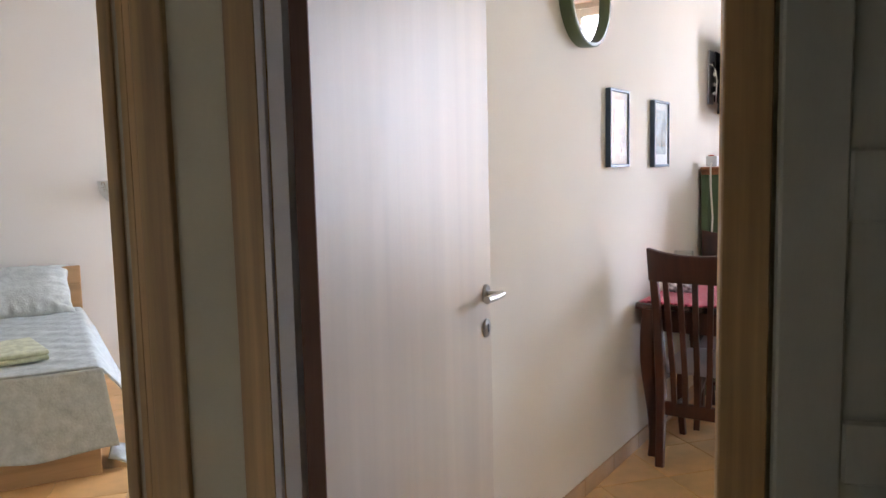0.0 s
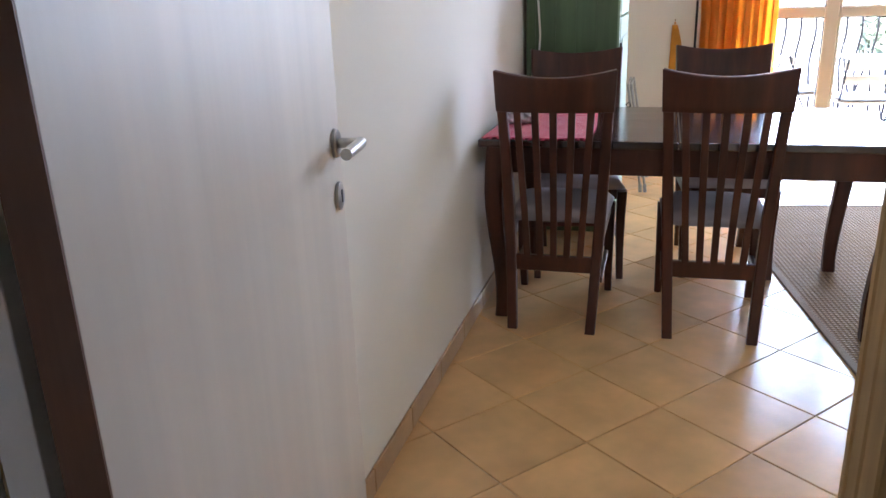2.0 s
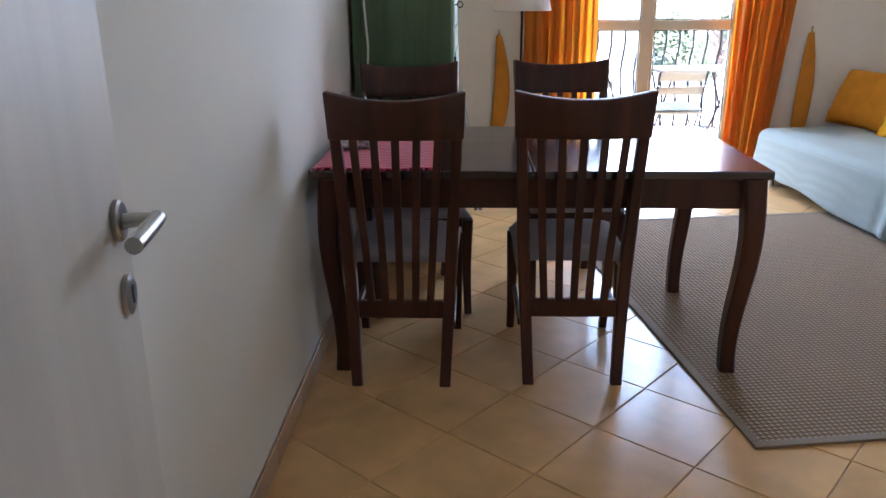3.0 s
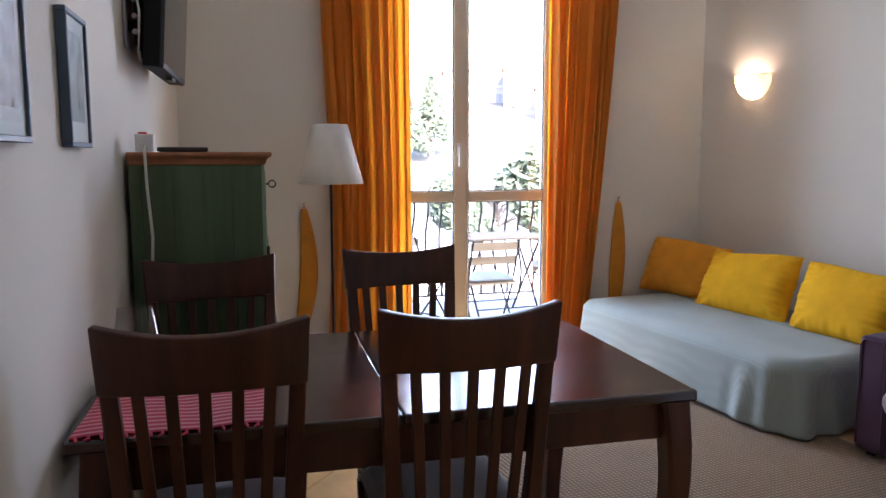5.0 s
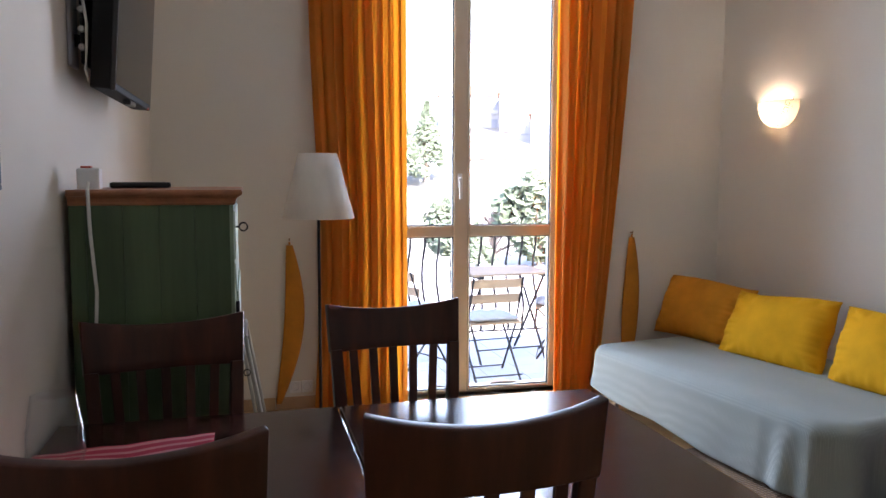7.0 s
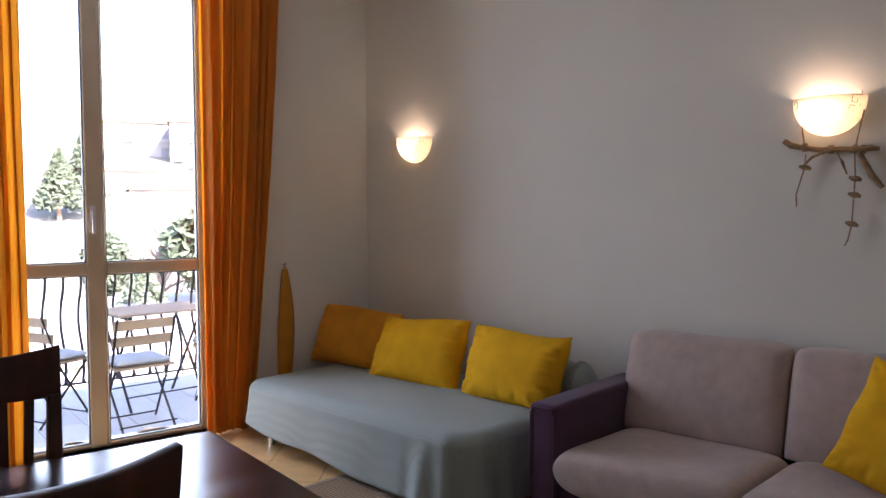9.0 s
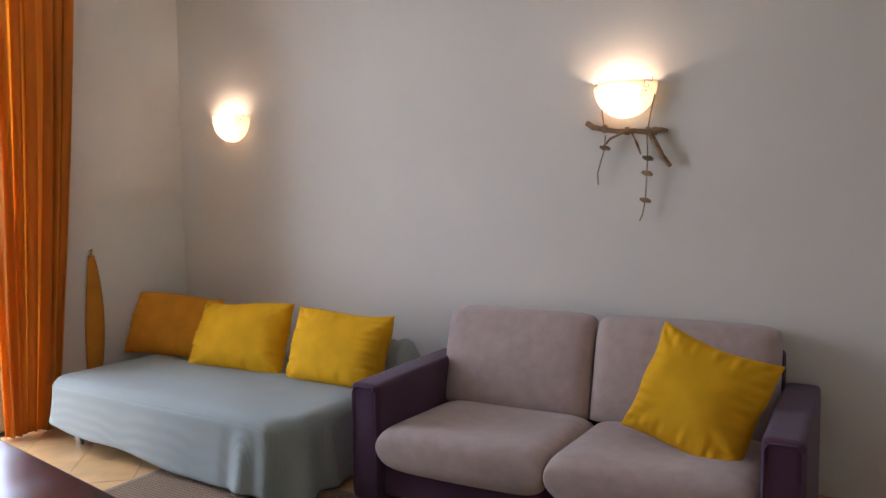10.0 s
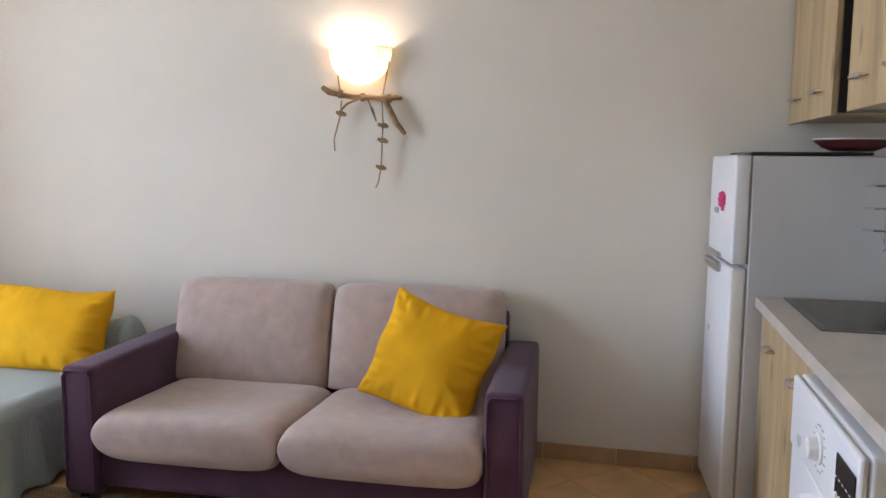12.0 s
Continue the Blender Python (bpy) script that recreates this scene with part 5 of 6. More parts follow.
def kitchen():
    # continuous worktop with a cut-out for the sink
    t = thing("worktop", KIT, "beige laminate kitchen worktop", "worktop")
    X0, X1, Y0, Y1 = -2.9, -0.515, -0.545, 0.0
    sx0, sx1, sy0, sy1 = -1.07, -0.56, -0.47, -0.115
    b = bmesh.new()
    for q in ((X0, sx0, Y0, Y1), (sx1, X1, Y0, Y1), (sx0, sx1, Y0, sy0), (sx0, sx1, sy1, Y1)):
        box(b, *q, 0.862, 0.900)
    part("slab", b, M_counter, t)
    part("upstand", B(X0, X1, Y0 - 0.004, Y0 + 0.012, 0.9005, 0.93), M_counter, t)
    s = thing("kitchen_sink", KIT, "stainless steel inset sink with drainer", "sink")
    b = bmesh.new()
    fl = 0.024
    for q in ((sx0 - fl, sx1 + fl, sy0 - fl, sy0), (sx0 - fl, sx1 + fl, sy1, sy1 + fl), (sx0 - fl, sx0, sy0, sy1), (sx1, sx1 + fl, sy0, sy1)):
        box(b, *q, 0.9005, 0.9045)
    part("rim", b, M_sink, s)
    b = bmesh.new()
    def bowl(u, v):
        x, y = (u - 0.5) * 2, (v - 0.5) * 2
        k = min(1.0, (1 - max(abs(x), abs(y))) * 7)
        return ((sx0 + sx1) / 2 + x * (sx1 - sx0) / 2, (sy0 + sy1) / 2 + y * (sy1 - sy0) / 2, 0.903 - 0.15 * math.sin(k * math.pi / 2) ** 0.7)
    sheet(b, 36, 30, bowl)
    part("basin", b, M_sink, s, smooth=True)
    b = bmesh.new()
    lathe(b, [(0.001, 0.003), (0.03, 0.003), (0.034, 0.0)], 24, centre=(0, 0))
    part("drain", b, M_chrome, s, smooth=True, at=Matrix.Translation(((sx0 + sx1) / 2, (sy0 + sy1) / 2, 0.7545)))
    # base unit with two doors
    c = thing("base_cabinet", KIT, "oak-look base cabinet with two doors under the sink", "cabinet")
    part("carcass", B(-1.345, -0.52, -0.53, -0.045, 0.10, 0.70), M_kitchen, c)
    part("plinth", B(-1.345, -0.52, -0.50, -0.075, 0.0, 0.099), M_black, c)
    for a, e in ((-0.93, -0.52), (-1.345, -0.935)):
        d = part("door", B(a + 0.0015, e - 0.0015, -0.043, -0.025, 0.105, 0.855, 0.0015), M_kitchen, c)
        bow_handle(d, pose((a + e) / 2 - 0.02, -0.025, 0.755, 0, 0, 180))
    # washing machine
    w = thing("washing_machine", KIT @ rz(-1.375, 0.03, 0, 0), "white front-loading washing machine under the worktop", "washing machine")
    part("body", B(-0.6, 0, -0.56, -0.012, 0.02, 0.845, 0.012, 3), M_fridge, w, smooth=True)
    part("control_panel", B(-0.596, -0.004, -0.0115, 0.006, 0.66, 0.842, 0.010, 3), M_fridge, w, smooth=True)
    part("front", B(-0.596, -0.004, -0.0115, 0.0, 0.06, 0.655, 0.006, 2), M_fridge, w, smooth=True)
    b = bmesh.new()
    lathe(b, [(0.036, 0.0), (0.036, 0.004), (0.027, 0.006), (0.024, 0.026), (0.020, 0.029), (0.001, 0.029)], 36)
    part("dial", b, M_white, w, "white programme dial", smooth=True, at=pose(-0.305, 0.006, 0.752, -90))
    for k in range(14):
        a = math.tau * k / 16 + 0.4
        part("dial_mark", B(-0.006, 0.006, 0.0, 0.0012, -0.0012, 0.0012), M_grey, w, at=Matrix.Translation((-0.305 + 0.052 * math.cos(a), 0.0062, 0.752 + 0.052 * math.sin(a))))
    disp = part("display", B(-0.585, -0.450, 0.0062, 0.009, 0.700, 0.800, 0.002), M_black, w, "black display panel")
    for k in range(5):
        b = bmesh.new()
        lathe(b, [(0.001, 0.004), (0.0075, 0.004), (0.009, 0.0)], 18)
        part("button", b, M_pale, disp, at=Matrix.Translation((-0.467 - 0.025 * k, 0.009, 0.713)) @ pose(0, 0, 0, -90), smooth=True)
        part("print_bar", B(-0.463 - 0.025 * k, -0.453 - 0.025 * k, 0.0091, 0.0096, 0.75, 0.753), M_pale, disp)
    b = bmesh.new()
    lathe(b, [(0.225, 0.0), (0.222, 0.022), (0.195, 0.034), (0.165, 0.030), (0.150, 0.012)], 56)
    dr = part("porthole_ring", b, M_fridge, w, "white round door", smooth=True, at=pose(-0.30, 0.0, 0.40, -90))
    b = bmesh.new()
    lathe(b, [(0.001, 0.032), (0.10, 0.026), (0.152, 0.012)], 48)
    part("porthole_glass", b, M_screen, dr, "dark round glass", smooth=True)
    c2 = thing("base_cabinet", KIT, "oak-look base cabinet at the end of the row", "cabinet")
    part("carcass", B(-2.9, -1.995, -0.53, -0.045, 0.10, 0.86), M_kitchen, c2)
    part("plinth", B(-2.9, -1.995, -0.50, -0.075, 0.0, 0.099), M_black, c2)
    for a, e in ((-2.445, -1.995), (-2.9, -2.45)):
        d = part("door", B(a + 0.0015, e - 0.0015, -0.043, -0.025, 0.105, 0.855, 0.0015), M_kitchen, c2)
        bow_handle(d, pose((a + e) / 2, -0.025, 0.755, 0, 0, 180))
    # wall units with a dark gap between
    for x0, x1, cuts, lab in ((-0.70, -0.012, 2, "oak-look wall cabinet above the fridge"), (-1.50, -0.885, 2, "oak-look wall cabinet above the sink")):
        u = thing("wall_cabinet", KIT, lab, "wall cabinet", "kitchen wall cabinets")
        part("carcass", B(x0, x1, -0.548, -0.190, 1.550, 2.25), M_kitchen, u)
        part("side_panel", B(x0 - 0.003, x0 - 0.0005, -0.548, -0.190, 1.552, 2.25), M_black, u, "black edge panel")
        n = cuts
        wd = (x1 - x0) / n
        for k in range(n):
            a = x0 + k * wd
            d = part("door", B(a + 0.0015, a + wd - 0.0015, -0.188, -0.170, 1.545, 2.255, 0.0015), M_kitchen, u)
            bow_handle(d, pose(a + wd * 0.5, -0.170, 1.635, 0, 0, 180), 0.10)
    # the gap's darkness is put in as a black block
    g = thing("dark_filler_panel", KIT, "black block drawn for the dark gap between the wall cabinets", "panel")
    part("panel", B(-0.882, -0.705, -0.548, -0.215, 1.552, 2.25), M_black, g)
    # wire rack hung on the fridge side
    r = thing("wire_rack", KIT @ rz(-0.555, -0.37, 0, 0), "chrome wire rack hanging above the sink", "rack")
    for dy in (-0.03, -0.12):
        b = bmesh.new()
        tube(b, [(0, dy, 1.085), (-0.006, dy - 0.012, 1.10), (-0.006, dy, 1.115), (-0.006, dy, 1.32), (0.0, dy - 0.012, 1.335), (0.006, dy - 0.024, 1.32), (0.006, dy - 0.024, 1.12)], 0.003, 8)
        part("upright", b, M_chrome, r, smooth=True)
    for z in (1.160, 1.235, 1.310):
        b = bmesh.new()
        tube(b, [(-0.01, 0.04, z), (-0.05, 0.02, z), (-0.05, -0.17, z), (-0.01, -0.19, z)], 0.0045, 8)
        part("shelf_wire", b, M_chrome, r, smooth=True)


kitchen()


# ---- bedroom ----
def bedroom():
    m = rz(-2.885, 2.150, 0, 61)
    t = thing("double_bed", m, "oak bed with quilted sage cover and headboard", "bed")
    W, Lb = 1.6, 1.93
    part("foot_board", B(-W, 0.0, 0.0, 0.03, 0.0, 0.22, 0.004), M_bedwood, t)
    part("side_board", B(-0.03, 0.0, 0.031, Lb, 0.0, 0.22, 0.004), M_bedwood, t)
    part("side_board", B(-W, -W + 0.03, 0.031, Lb, 0.0, 0.22, 0.004), M_bedwood, t)
    part("mattress", B(-W + 0.03, -0.03, 0.04, Lb, 0.20, 0.50, 0.05, 3), M_quilt, t)
    hb = part("headboard", B(-W - 0.02, 0.03, Lb + 0.001, Lb + 0.04, 0.0, 0.80, 0.004), M_bedwood, t, "oak headboard")
    part("headboard_rail", B(-W - 0.02, 0.03, Lb - 0.006, Lb, 0.68, 0.80, 0.003), M_bedwood, hb)
    b = bmesh.new()
    def cover(u, v):
        y = -0.02 + (Lb - 0.05) * v
        s = (u - 0.5) * 2 * (W / 2 + 0.37)
        side = max(0.0, abs(s) - W / 2)
        x = max(-W / 2, min(W / 2, s))
        sg = 1 if s > 0 else -1
        q = 0.011 * abs(math.sin(16 * (u * 1.6 + v * 2))) * abs(math.sin(16 * (u * 1.6 - v * 2)))
        return (-W / 2 + x + sg * (0.03 * min(1, side * 8) + (0.30 + 0.25 * (1 - v)) * side + 0.05 * side * math.sin(17 * v)), y, 0.515 - max(0.0, side - 0.02) + q * min(1.0, 14 * v))
    sheet(b, 90, 90, cover)
    def front(u, v):
        x = -W - 0.03 - 0.05 * (1 - v) + (W + 0.06 + 0.10 * (1 - v)) * u
        hem = 0.13 + 0.012 * math.sin(21 * u)
        q = 0.011 * abs(math.sin(22 * (u + v * 0.25))) * abs(math.sin(22 * (u - v * 0.25)))
        return (x, -0.022 - 0.018 * (1 - v) - q + 0.008 * math.sin(16 * u) * (1 - v), hem + (0.517 - hem) * v)
    sheet(b, 90, 30, front)
    solid(part("cover", b, M_quilt, t, "quilted sage-white bedspread", smooth=True), 0.01, 1.0)
    pillow("pillow", m @ pose(-0.38, 1.60, 0.52, -52, 0, 3), 0.72, 0.46, 0.20, M_quilt, "sage quilted pillow leaning on the headboard", 31)
    pillow("pillow", m @ pose(-1.14, 1.60, 0.52, -52, 0, -3), 0.72, 0.46, 0.20, M_quilt, "sage quilted pillow leaning on the headboard", 32)
    tw = thing("folded_towel", m @ rz(-0.50, 0.33, 0.536, 12), "folded sage towel lying on the bed", "towel")
    for k in range(2):
        part("fold", B(-0.36 + 0.01 * k, 0.28, -0.2, 0.2, 0.001 + 0.026 * k, 0.026 + 0.026 * k, 0.012, 3), M_towel, tw, smooth=True)
    # corner of the cover trailing on the floor
    b = bmesh.new()
    def trail(u, v):
        a = math.pi * u
        return (0.03 + 0.10 * v + 0.02 * math.sin(9 * u), 0.02 + 0.26 * u, 0.02 + 0.14 * (1 - v) ** 1.4 * (0.3 + 0.7 * math.sin(a)) + 0.010 * math.sin(12 * u + 3 * v))
    sheet(b, 30, 24, trail)
    solid(part("trailing_cover", b, M_quilt, t, smooth=True), 0.014)
    sconce(m @ pose(0.33, 1.978, 1.375, 0, 0, 0), False, "unlit frosted glass wall sconce over the bed")
    sw = thing("light_switch", m @ pose(0.36, 1.978, 0.80), "white wall switch beside the bed", "switch")
    part("plate", B(-0.055, 0.055, -0.011, -0.001, -0.036, 0.036, 0.004), M_white, sw)
    part("rocker", B(-0.022, 0.022, -0.016, -0.0115, -0.022, 0.022, 0.002), M_white, sw)
    w = tagged(thing("window_2", rz(0, 5.47, 0, 0), "white bedroom window", "window"), kind="structure")
    for q in ((-3.3, -3.24, 0.75, 2.25), (-1.96, -1.9, 0.75, 2.25), (-3.24, -1.96, 0.75, 0.81), (-3.24, -1.96, 2.19, 2.25), (-2.63, -2.57, 0.81, 2.19)):
        part("frame", B(q[0], q[1], 0.0, 0.07, q[2], q[3], 0.004), M_whitewood, w)


bedroom()


# ---- balcony and outside ----
BZ = -0.12
def balcony():
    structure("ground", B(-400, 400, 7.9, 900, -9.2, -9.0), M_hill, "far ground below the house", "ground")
    b = bmesh.new()
    box(b, -1.2, 4.2, 7.33, 9.45, BZ - 0.2, BZ - 0.008)
    slab = structure("balcony_floor", b, M_grout, "pale tiled balcony floor in daylight", "floor")
    me = mesh_of("tile", B(0.002, 0.298, 0.002, 0.298, BZ - 0.008, BZ, 0.002), M_balcony)
    for i in range(18):
        for j in range(7):
            o = new("tile", me)
            o.parent = slab
            o.matrix_basis = Matrix.Translation((-1.2 + 0.3 * i, 7.335 + 0.3 * j, 0))
    structure("door_sill", B(0.50, 1.78, 7.05, 7.36, -0.11, 0.0, 0.004), M_stone, "pale stone sill under the French window", "sill")
    r = thing("balcony_railing", rz(0, 9.30, BZ, 0), "black wrought-iron railing with bellied bars", "railing")
    part("top_rail", B(-1.1, 4.1, -0.022, 0.022, 1.085, 1.10, 0.003), M_iron, r)
    part("bottom_rail", B(-1.1, 4.1, -0.015, 0.015, 0.07, 0.085, 0.003), M_iron, r)
    b = bmesh.new()
    pts = []
    for k in range(17):
        s = k / 16
        z = 0.085 + s * 1.0
        belly = -0.10 * math.exp(-((s - 0.30) / 0.20) ** 2) + 0.03 * math.exp(-((s - 0.68) / 0.10) ** 2)
        pts.append((0.03 * math.sin(s * 5.2 + 2.4) * math.sin(math.pi * s), belly, z))
    tube(b, pts, 0.012, 8)
    for q in (0.0,):
        tube(b, [(0, 0.0, 0.085), (0, -0.05, 0.13), (0, -0.09, 0.10), (0, -0.085, 0.06), (0, -0.05, 0.05)], 0.006, 6)
    me = mesh_of("baluster", b, M_iron, True)
    for k in range(38):
        o = new("baluster", me)
        o.parent = r
        o.matrix_basis = Matrix.Translation((-1.05 + 0.138 * k, 0, 0))


balcony()


def bistro_chair(m):
    t = thing("bistro_chair", m, "folding wooden-slat balcony chair with a grey seat pad", "chair", "balcony chairs")
    for s in (-0.2, 0.2):
        b = bmesh.new()
        tube(b, [(s, 0.20, 0.0), (s, -0.05, 0.40), (s, -0.20, 0.80)], 0.009, 8)
        part("back_leg", b, M_iron, t, smooth=True)
        b = bmesh.new()
        tube(b, [(s * 0.9, -0.22, 0.0), (s * 0.9, 0.20, 0.44)], 0.009, 8)
        part("front_leg", b, M_iron, t, smooth=True)
    for y, z in ((0.20, 0.03), (-0.20, 0.05)):
        b = bmesh.new()
        tube(b, [(-0.2, y, z), (0.2, y, z)], 0.006, 6)
        part("cross_bar", b, M_iron, t)
    for k in range(5):
        part("seat_slat", B(-0.21, 0.21, -0.16 + 0.08 * k, -0.105 + 0.08 * k, 0.435, 0.452, 0.003), M_slat, t)
    for z in (0.63, 0.75):
        part("back_slat", B(-0.215, 0.215, -0.055 - 0.40 * (z - 0.45), -0.038 - 0.40 * (z - 0.45), z - 0.035, z + 0.035, 0.004), M_slat, t)
    b = bmesh.new()
    def pad(u, v, s):
        x, y = (u - 0.5) * 2, (v - 0.5) * 2
        k = max(0.0, (1 - abs(x) ** 5) * (1 - abs(y) ** 5)) ** 0.4
        tuft = 0.5 + 0.5 * abs(math.sin(1.5 * math.pi * (x + 1))) * abs(math.sin(1.5 * math.pi * (y + 1)))
        return (0.20 * x, 0.03 + 0.19 * y, 0.478 + s * 0.030 * k * tuft)
    sheet(b, 24, 24, lambda u, v: pad(u, v, 1))
    sheet(b, 24, 24, lambda u, v: pad(u, v, -0.8))
    part("seat_pad", b, M_pad, t, "tufted grey seat pad", smooth=True)
    return t


c = bistro_chair(rz(1.50, 7.95, BZ, 4))
copy_thing(c, rz(1.02, 8.50, BZ, -62))
copy_thing(c, rz(2.34, 8.50, BZ, 66))


def bistro_table():
    t = thing("bistro_table", rz(1.82, 8.62, BZ, 6), "folding wooden-slat balcony table on crossed iron legs", "table")
    for k in range(7):
        part("slat", B(-0.37, 0.37, -0.29 + 0.085 * k, -0.29 + 0.085 * k + 0.068, 0.735, 0.753, 0.003), M_slat, t)
    for s in (-0.3, 0.3):
        part("batten", B(s - 0.02, s + 0.02, -0.29, 0.29, 0.710, 0.7345), M_iron, t)
        b = bmesh.new()
        tube(b, [(s, -0.28, 0.0), (s, 0.26, 0.710)], 0.011, 8)
        part("leg", b, M_iron, t, smooth=True)
        b = bmesh.new()
        tube(b, [(s * 0.92, 0.28, 0.0), (s * 0.92, -0.26, 0.710)], 0.011, 8)
        part("leg", b, M_iron, t, smooth=True)
    for y in (-0.2, 0.2):
        b = bmesh.new()
        tube(b, [(-0.3, y, 0.10), (0.3, y, 0.10)], 0.006, 6)
        part("cross_bar", b, M_iron, t)


bistro_table()


def terrace_wall():
    t = thing("stone_balustrade", rz(0, 13.5, -1.9, -4), "pale stone balustrade of a terrace below", "balustrade")
    part("plinth", B(-5, 14, -0.15, 0.15, 0.0, 0.55), M_stone, t)
    part("coping", B(-5, 14, -0.18, 0.18, 1.25, 1.40, 0.02), M_stone, t)
    b = bmesh.new()
    lathe(b, [(0.10, 0.55), (0.10, 0.60), (0.06, 0.64), (0.11, 0.82), (0.06, 1.05), (0.05, 1.12), (0.09, 1.18), (0.09, 1.25)], 12)
    me = mesh_of("baluster", b, M_stone, True)
    for k in range(50):
        o = new("baluster", me)
        o.parent = t
        o.matrix_basis = Matrix.Translation((-4.8 + 0.37 * k, 0, 0))
    part("terrace_deck", B(-5, 14, 0.18, 16, 0.2, 0.5), M_stone, t)


terrace_wall()


def hillside():
    b = bmesh.new()
    def f(u, v):
        x, y = -120 + 300 * u, 34 + 230 * v ** 1.2
        z = -6.5 + 26 * v + 3.0 * noise.noise(Vector((x * 0.02, y * 0.02, 0))) + 8 * math.sin(2.6 * u + 0.5) * v
        return (x, y, z)
    sheet(b, 60, 40, f)
    structure("hill", b, M_hill, "wooded hillside beyond the garden, its colour paled for haze", "hill", smooth=True)


hillside()


def tree(name, x, y, z, h, r, seed, label, bare=False, conifer=False):
    rnd = random.Random(seed)
    t = thing(name, rz(x, y, z, 0), label, "tree", "garden trees")
    b = bmesh.new()
    tube(b, [(0, 0, 0), (0.05 * h * rnd.uniform(-1, 1), 0.03, h * 0.5), (0.02, 0.0, h * 0.9)], [0.035 * h, 0.024 * h, 0.006 * h], 8)
    tips = []
    for k in range(16 if not bare else 40):
        a, s = rnd.uniform(0, 6.28), rnd.uniform(0.25, 0.95)
        reach = r * (1.05 - s if conifer else math.sin(math.pi * (0.15 + 0.8 * s))) * rnd.uniform(0.6, 1.1)
        tip = (reach * math.cos(a), reach * math.sin(a), h * min(1.0, s + (0.02 if conifer else rnd.uniform(0.05, 0.22))))
        tube(b, [(0.02, 0.0, h * s * 0.8), (tip[0] * 0.5, tip[1] * 0.5, (h * s * 0.8 + tip[2]) / 2 + 0.02 * h), tip], [0.012 * h, 0.007 * h, 0.002 * h], 5)
        tips.append(tip)
        if bare:
            for _ in range(5):
                d = Vector((rnd.uniform(-1, 1), rnd.uniform(-1, 1), rnd.uniform(-0.2, 1))) * r * 0.28
                q = Vector(tip) * rnd.uniform(0.6, 1.0)
                tube(b, [q, q + d * 0.5, q + d], [0.005 * h, 0.004 * h, 0.001 * h], 4)
    part("trunk", b, M_twig, t)
    if not bare:
        b = bmesh.new()
        for k in range(1500):
            s = rnd.random() ** 0.8
            a = rnd.uniform(0, 6.28)
            rr = r * ((1.02 - s) if conifer else math.sqrt(max(0.0, 1 - (2 * s - 1) ** 2)) * (0.75 + 0.35 * math.sin(3 * a + seed) * math.sin(5 * s + seed))) * math.sqrt(rnd.uniform(0.25, 1))
            c0 = Vector((rr * math.cos(a), rr * math.sin(a), h * (0.22 + 0.80 * s)))
            d1 = Vector((rnd.gauss(0, 1), rnd.gauss(0, 1), rnd.gauss(0, 0.6))).normalized() * r * 0.15
            d2 = d1.orthogonal().normalized() * r * 0.085
            b.faces.new([b.verts.new(c0 + q) for q in (-d1, d2, d1, -d2)])
        me = mesh_of("crown", b, M_leafgreen, weld=False)
        o = new("crown", me)
        o.parent = t


def polar(az, d):
    return (-0.35 + d * math.sin(radians(az)), 2.3 + d * math.cos(radians(az)))


tree("conifer", *polar(13.2, 62), 1.0, 6.4, 1.9, 3, "tall dark conifer on the hillside", conifer=True)
tree("conifer", *polar(11.6, 60), 0.4, 5.2, 1.9, 4, "tall dark conifer on the hillside", conifer=True)
tree("tree", *polar(21.6, 25), -2.0, 3.6, 1.5, 5, "leafy evergreen garden tree")
tree("tree", *polar(24.5, 27), -2.0, 3.2, 1.6, 6, "leafy evergreen garden tree")
tree("tree", *polar(14.6, 30), -2.2, 2.8, 1.0, 7, "leafy evergreen garden tree")
tree("bare_tree", *polar(18.2, 26), -2.0, 3.3, 1.4, 8, "bare winter garden tree", bare=True)
tree("bare_tree", *polar(27.5, 28), -2.0, 3.6, 1.6, 9, "bare winter garden tree", bare=True)
tree("shrub", *polar(17.0, 24), -1.6, 1.6, 0.7, 11, "small evergreen garden shrub", conifer=True)


def apartment(az, d, z, w, h, seed, turn):
    rnd = random.Random(seed)
    t = thing("apartment_building", rz(*polar(az, d), z, turn), "pale rendered apartment house on the hillside", "building", "houses on the hill")
    dep = w * 0.7
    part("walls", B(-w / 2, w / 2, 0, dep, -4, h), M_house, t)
    b = bmesh.new()
    prism(b, [(-w / 2 - 0.4, h), (w / 2 + 0.4, h), (0, h + w * 0.16)], -0.4, dep + 0.4, "y")
    part("roof", b, M_farroof, t, "red-brown tiled roof")
    n, m = max(2, int(w / 2.4)), max(1, int(h / 2.9))
    me = mesh_of("window", B(-0.5, 0.5, -0.06, 0.0, -0.75, 0.75), M_farglass)
    for i in range(n):
        for j in range(m):
            o = new("window", me)
            o.parent = t
            o.matrix_basis = Matrix.Translation((-w / 2 + w * (i + 0.5) / n, -0.004, h - 1.6 - 2.9 * j))
            part("balcony", B(-w / 2 + w * (i + 0.5) / n - 0.8, -w / 2 + w * (i + 0.5) / n + 0.8, -0.7, -0.07, h - 2.9 - 2.9 * j, h - 2.75 - 2.9 * j), M_house, t) if (i + j) % 2 else None


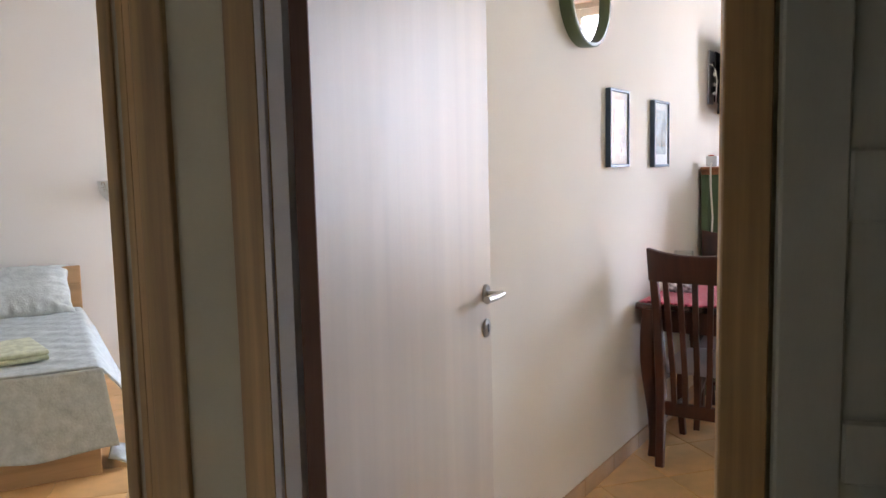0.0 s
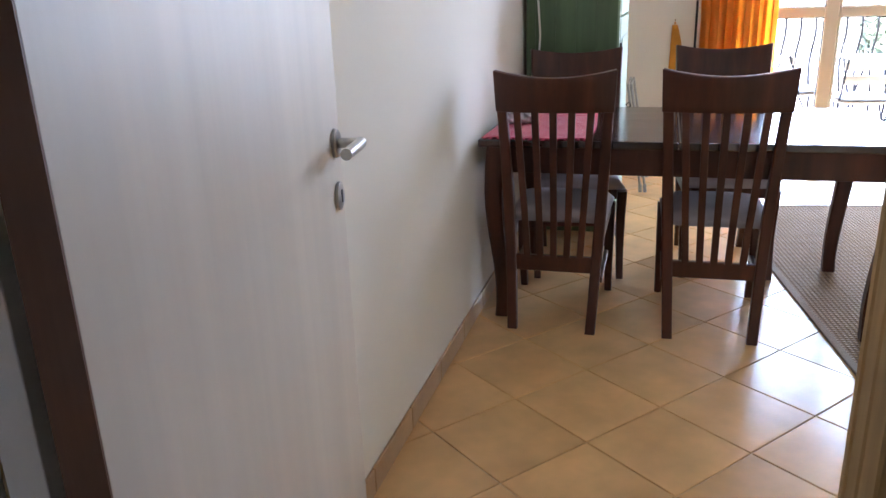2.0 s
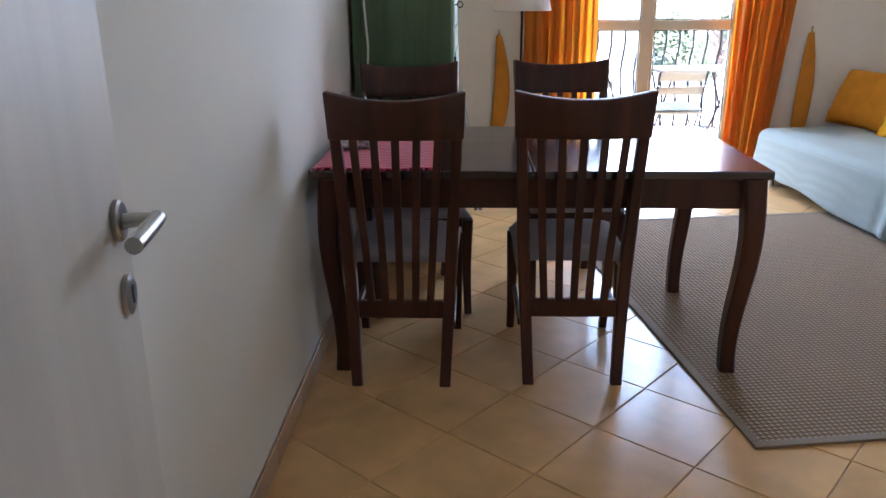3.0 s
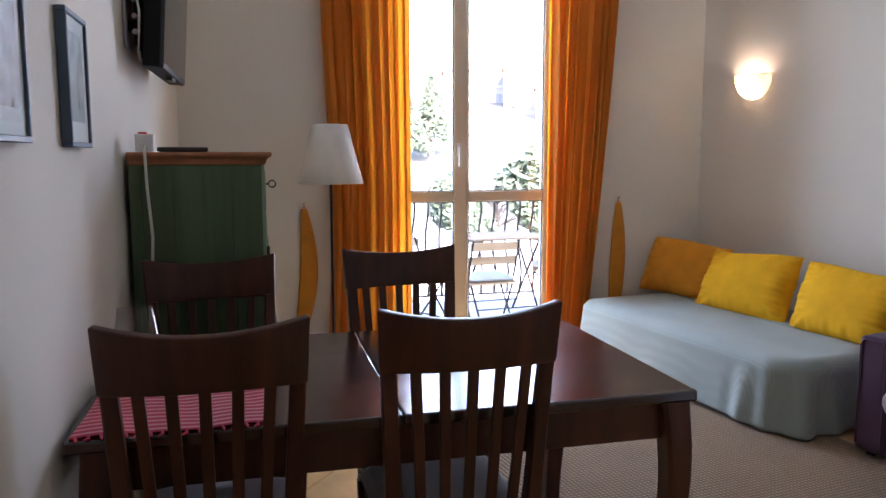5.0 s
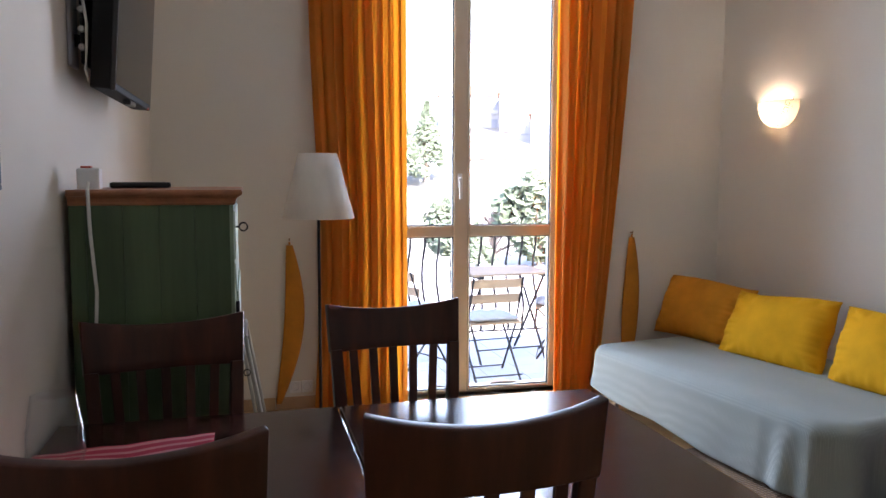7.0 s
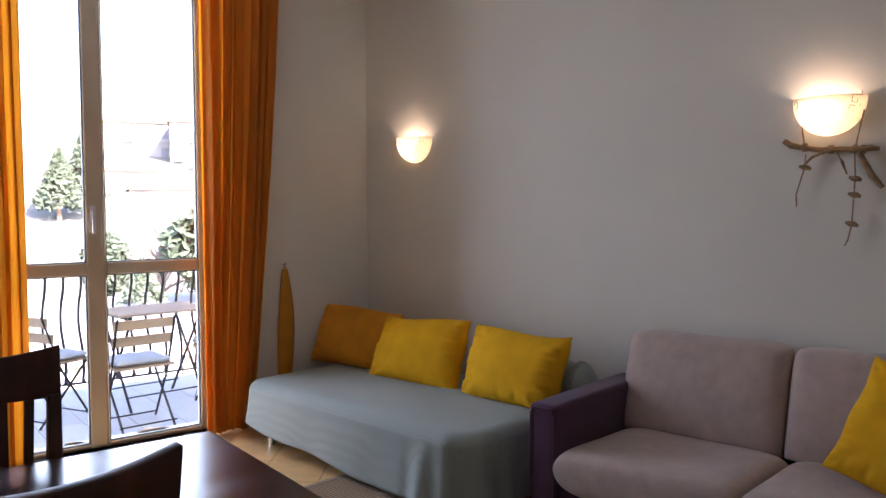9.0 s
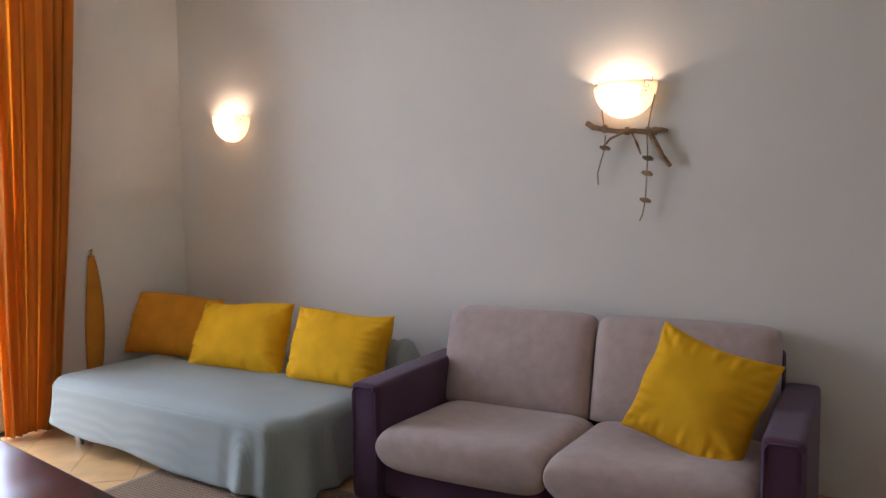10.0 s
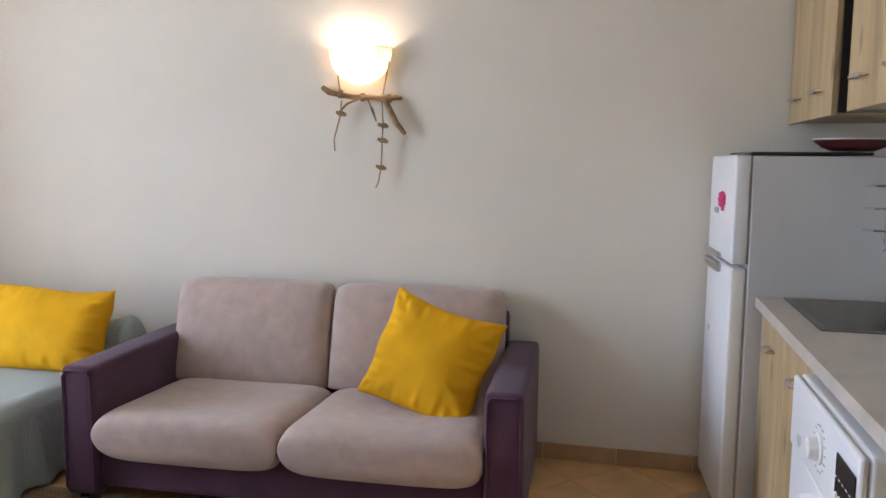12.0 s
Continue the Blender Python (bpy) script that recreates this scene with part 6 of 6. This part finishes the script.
apartment(17.0, 128, 6.0, 13, 9.0, 1, -14)
apartment(19.0, 135, 6.5, 9, 8.5, 2, -20)
apartment(21.4, 120, 5.0, 12, 9.5, 3, -20)
apartment(24.5, 110, 3.0, 14, 7.5, 4, -22)
apartment(28.0, 125, 5.0, 16, 9.0, 5, -26)
apartment(14.8, 95, 0.0, 9, 6.0, 6, -12)
apartment(19.8, 80, -1.5, 11, 5.0, 7, -18)
apartment(31.5, 115, 4.0, 14, 10.0, 8, -30)
apartment(34.5, 130, 5.0, 18, 11.0, 9, -32)


# ---- floor tiles ----
def floor_tiles():
    host = bpy.data.objects["floor"]
    S, g = 0.333, 0.004
    b = bmesh.new()
    h = (S - g) / 2
    e = 0.002
    lo = [b.verts.new((x * h, y * h, -0.005)) for x, y in ((-1, -1), (1, -1), (1, 1), (-1, 1))]
    md = [b.verts.new((x * h, y * h, -e)) for x, y in ((-1, -1), (1, -1), (1, 1), (-1, 1))]
    hi = [b.verts.new((x * (h - e), y * (h - e), 0.0)) for x, y in ((-1, -1), (1, -1), (1, 1), (-1, 1))]
    b.faces.new(hi)
    for k in range(4):
        j = (k + 1) % 4
        b.faces.new((lo[k], lo[j], md[j], md[k]))
        b.faces.new((md[k], md[j], hi[j], hi[k]))
    me = mesh_of("tile", b, M_tile)
    ax = Vector((math.cos(radians(50.5)), math.sin(radians(50.5)), 0))
    ay = Vector((-ax.y, ax.x, 0))
    o = Vector((0.137, 3.288, 0)) + (ax - ay) * (S / 2)
    cells = []
    for i in range(-24, 25):
        for j in range(-24, 25):
            p = o + ax * (i * S) + ay * (j * S)
            living = -0.95 < p.x < 3.0 + 0.145 * (7.05 - p.y) and 1.0 + 0.37 * p.x < p.y < 7.2
            hall = -1.6 < p.x < 1.9 and -0.9 < p.y <= 1.1 + 0.39 * p.x
            bed = -5.8 < p.x < -0.9 and 0.2 < p.y < 5.4
            if living or hall or bed:
                cells.append((0 if living and p.y < 5.9 else 1, (p - Vector((0.2, 3.2, 0))).length, p))
    cells.sort(key=lambda c: c[:2])
    rest = bmesh.new()
    for k, (_, _, p) in enumerate(cells):
        if k < 290:
            t = new("tile", me)
            t.parent = host
            t.matrix_basis = Matrix.Translation(p) @ pose(0, 0, 0, 0, 0, 50.5)
        else:
            q = [rest.verts.new(p + ax * (sx * h) + ay * (sy * h)) for sx, sy in ((-1, -1), (1, -1), (1, 1), (-1, 1))]
            d = [rest.verts.new(v.co + Vector((0, 0, -0.005))) for v in q]
            rest.faces.new(q)
            for a in range(4):
                rest.faces.new((q[a], d[a], d[(a + 1) % 4], q[(a + 1) % 4]))
    ob = new("more_tiles", mesh_of("more_tiles", rest, M_tile, weld=False))
    ob.parent = host
    tagged(ob, "tan ceramic floor tiles laid diagonally", kind="stuff")


floor_tiles()
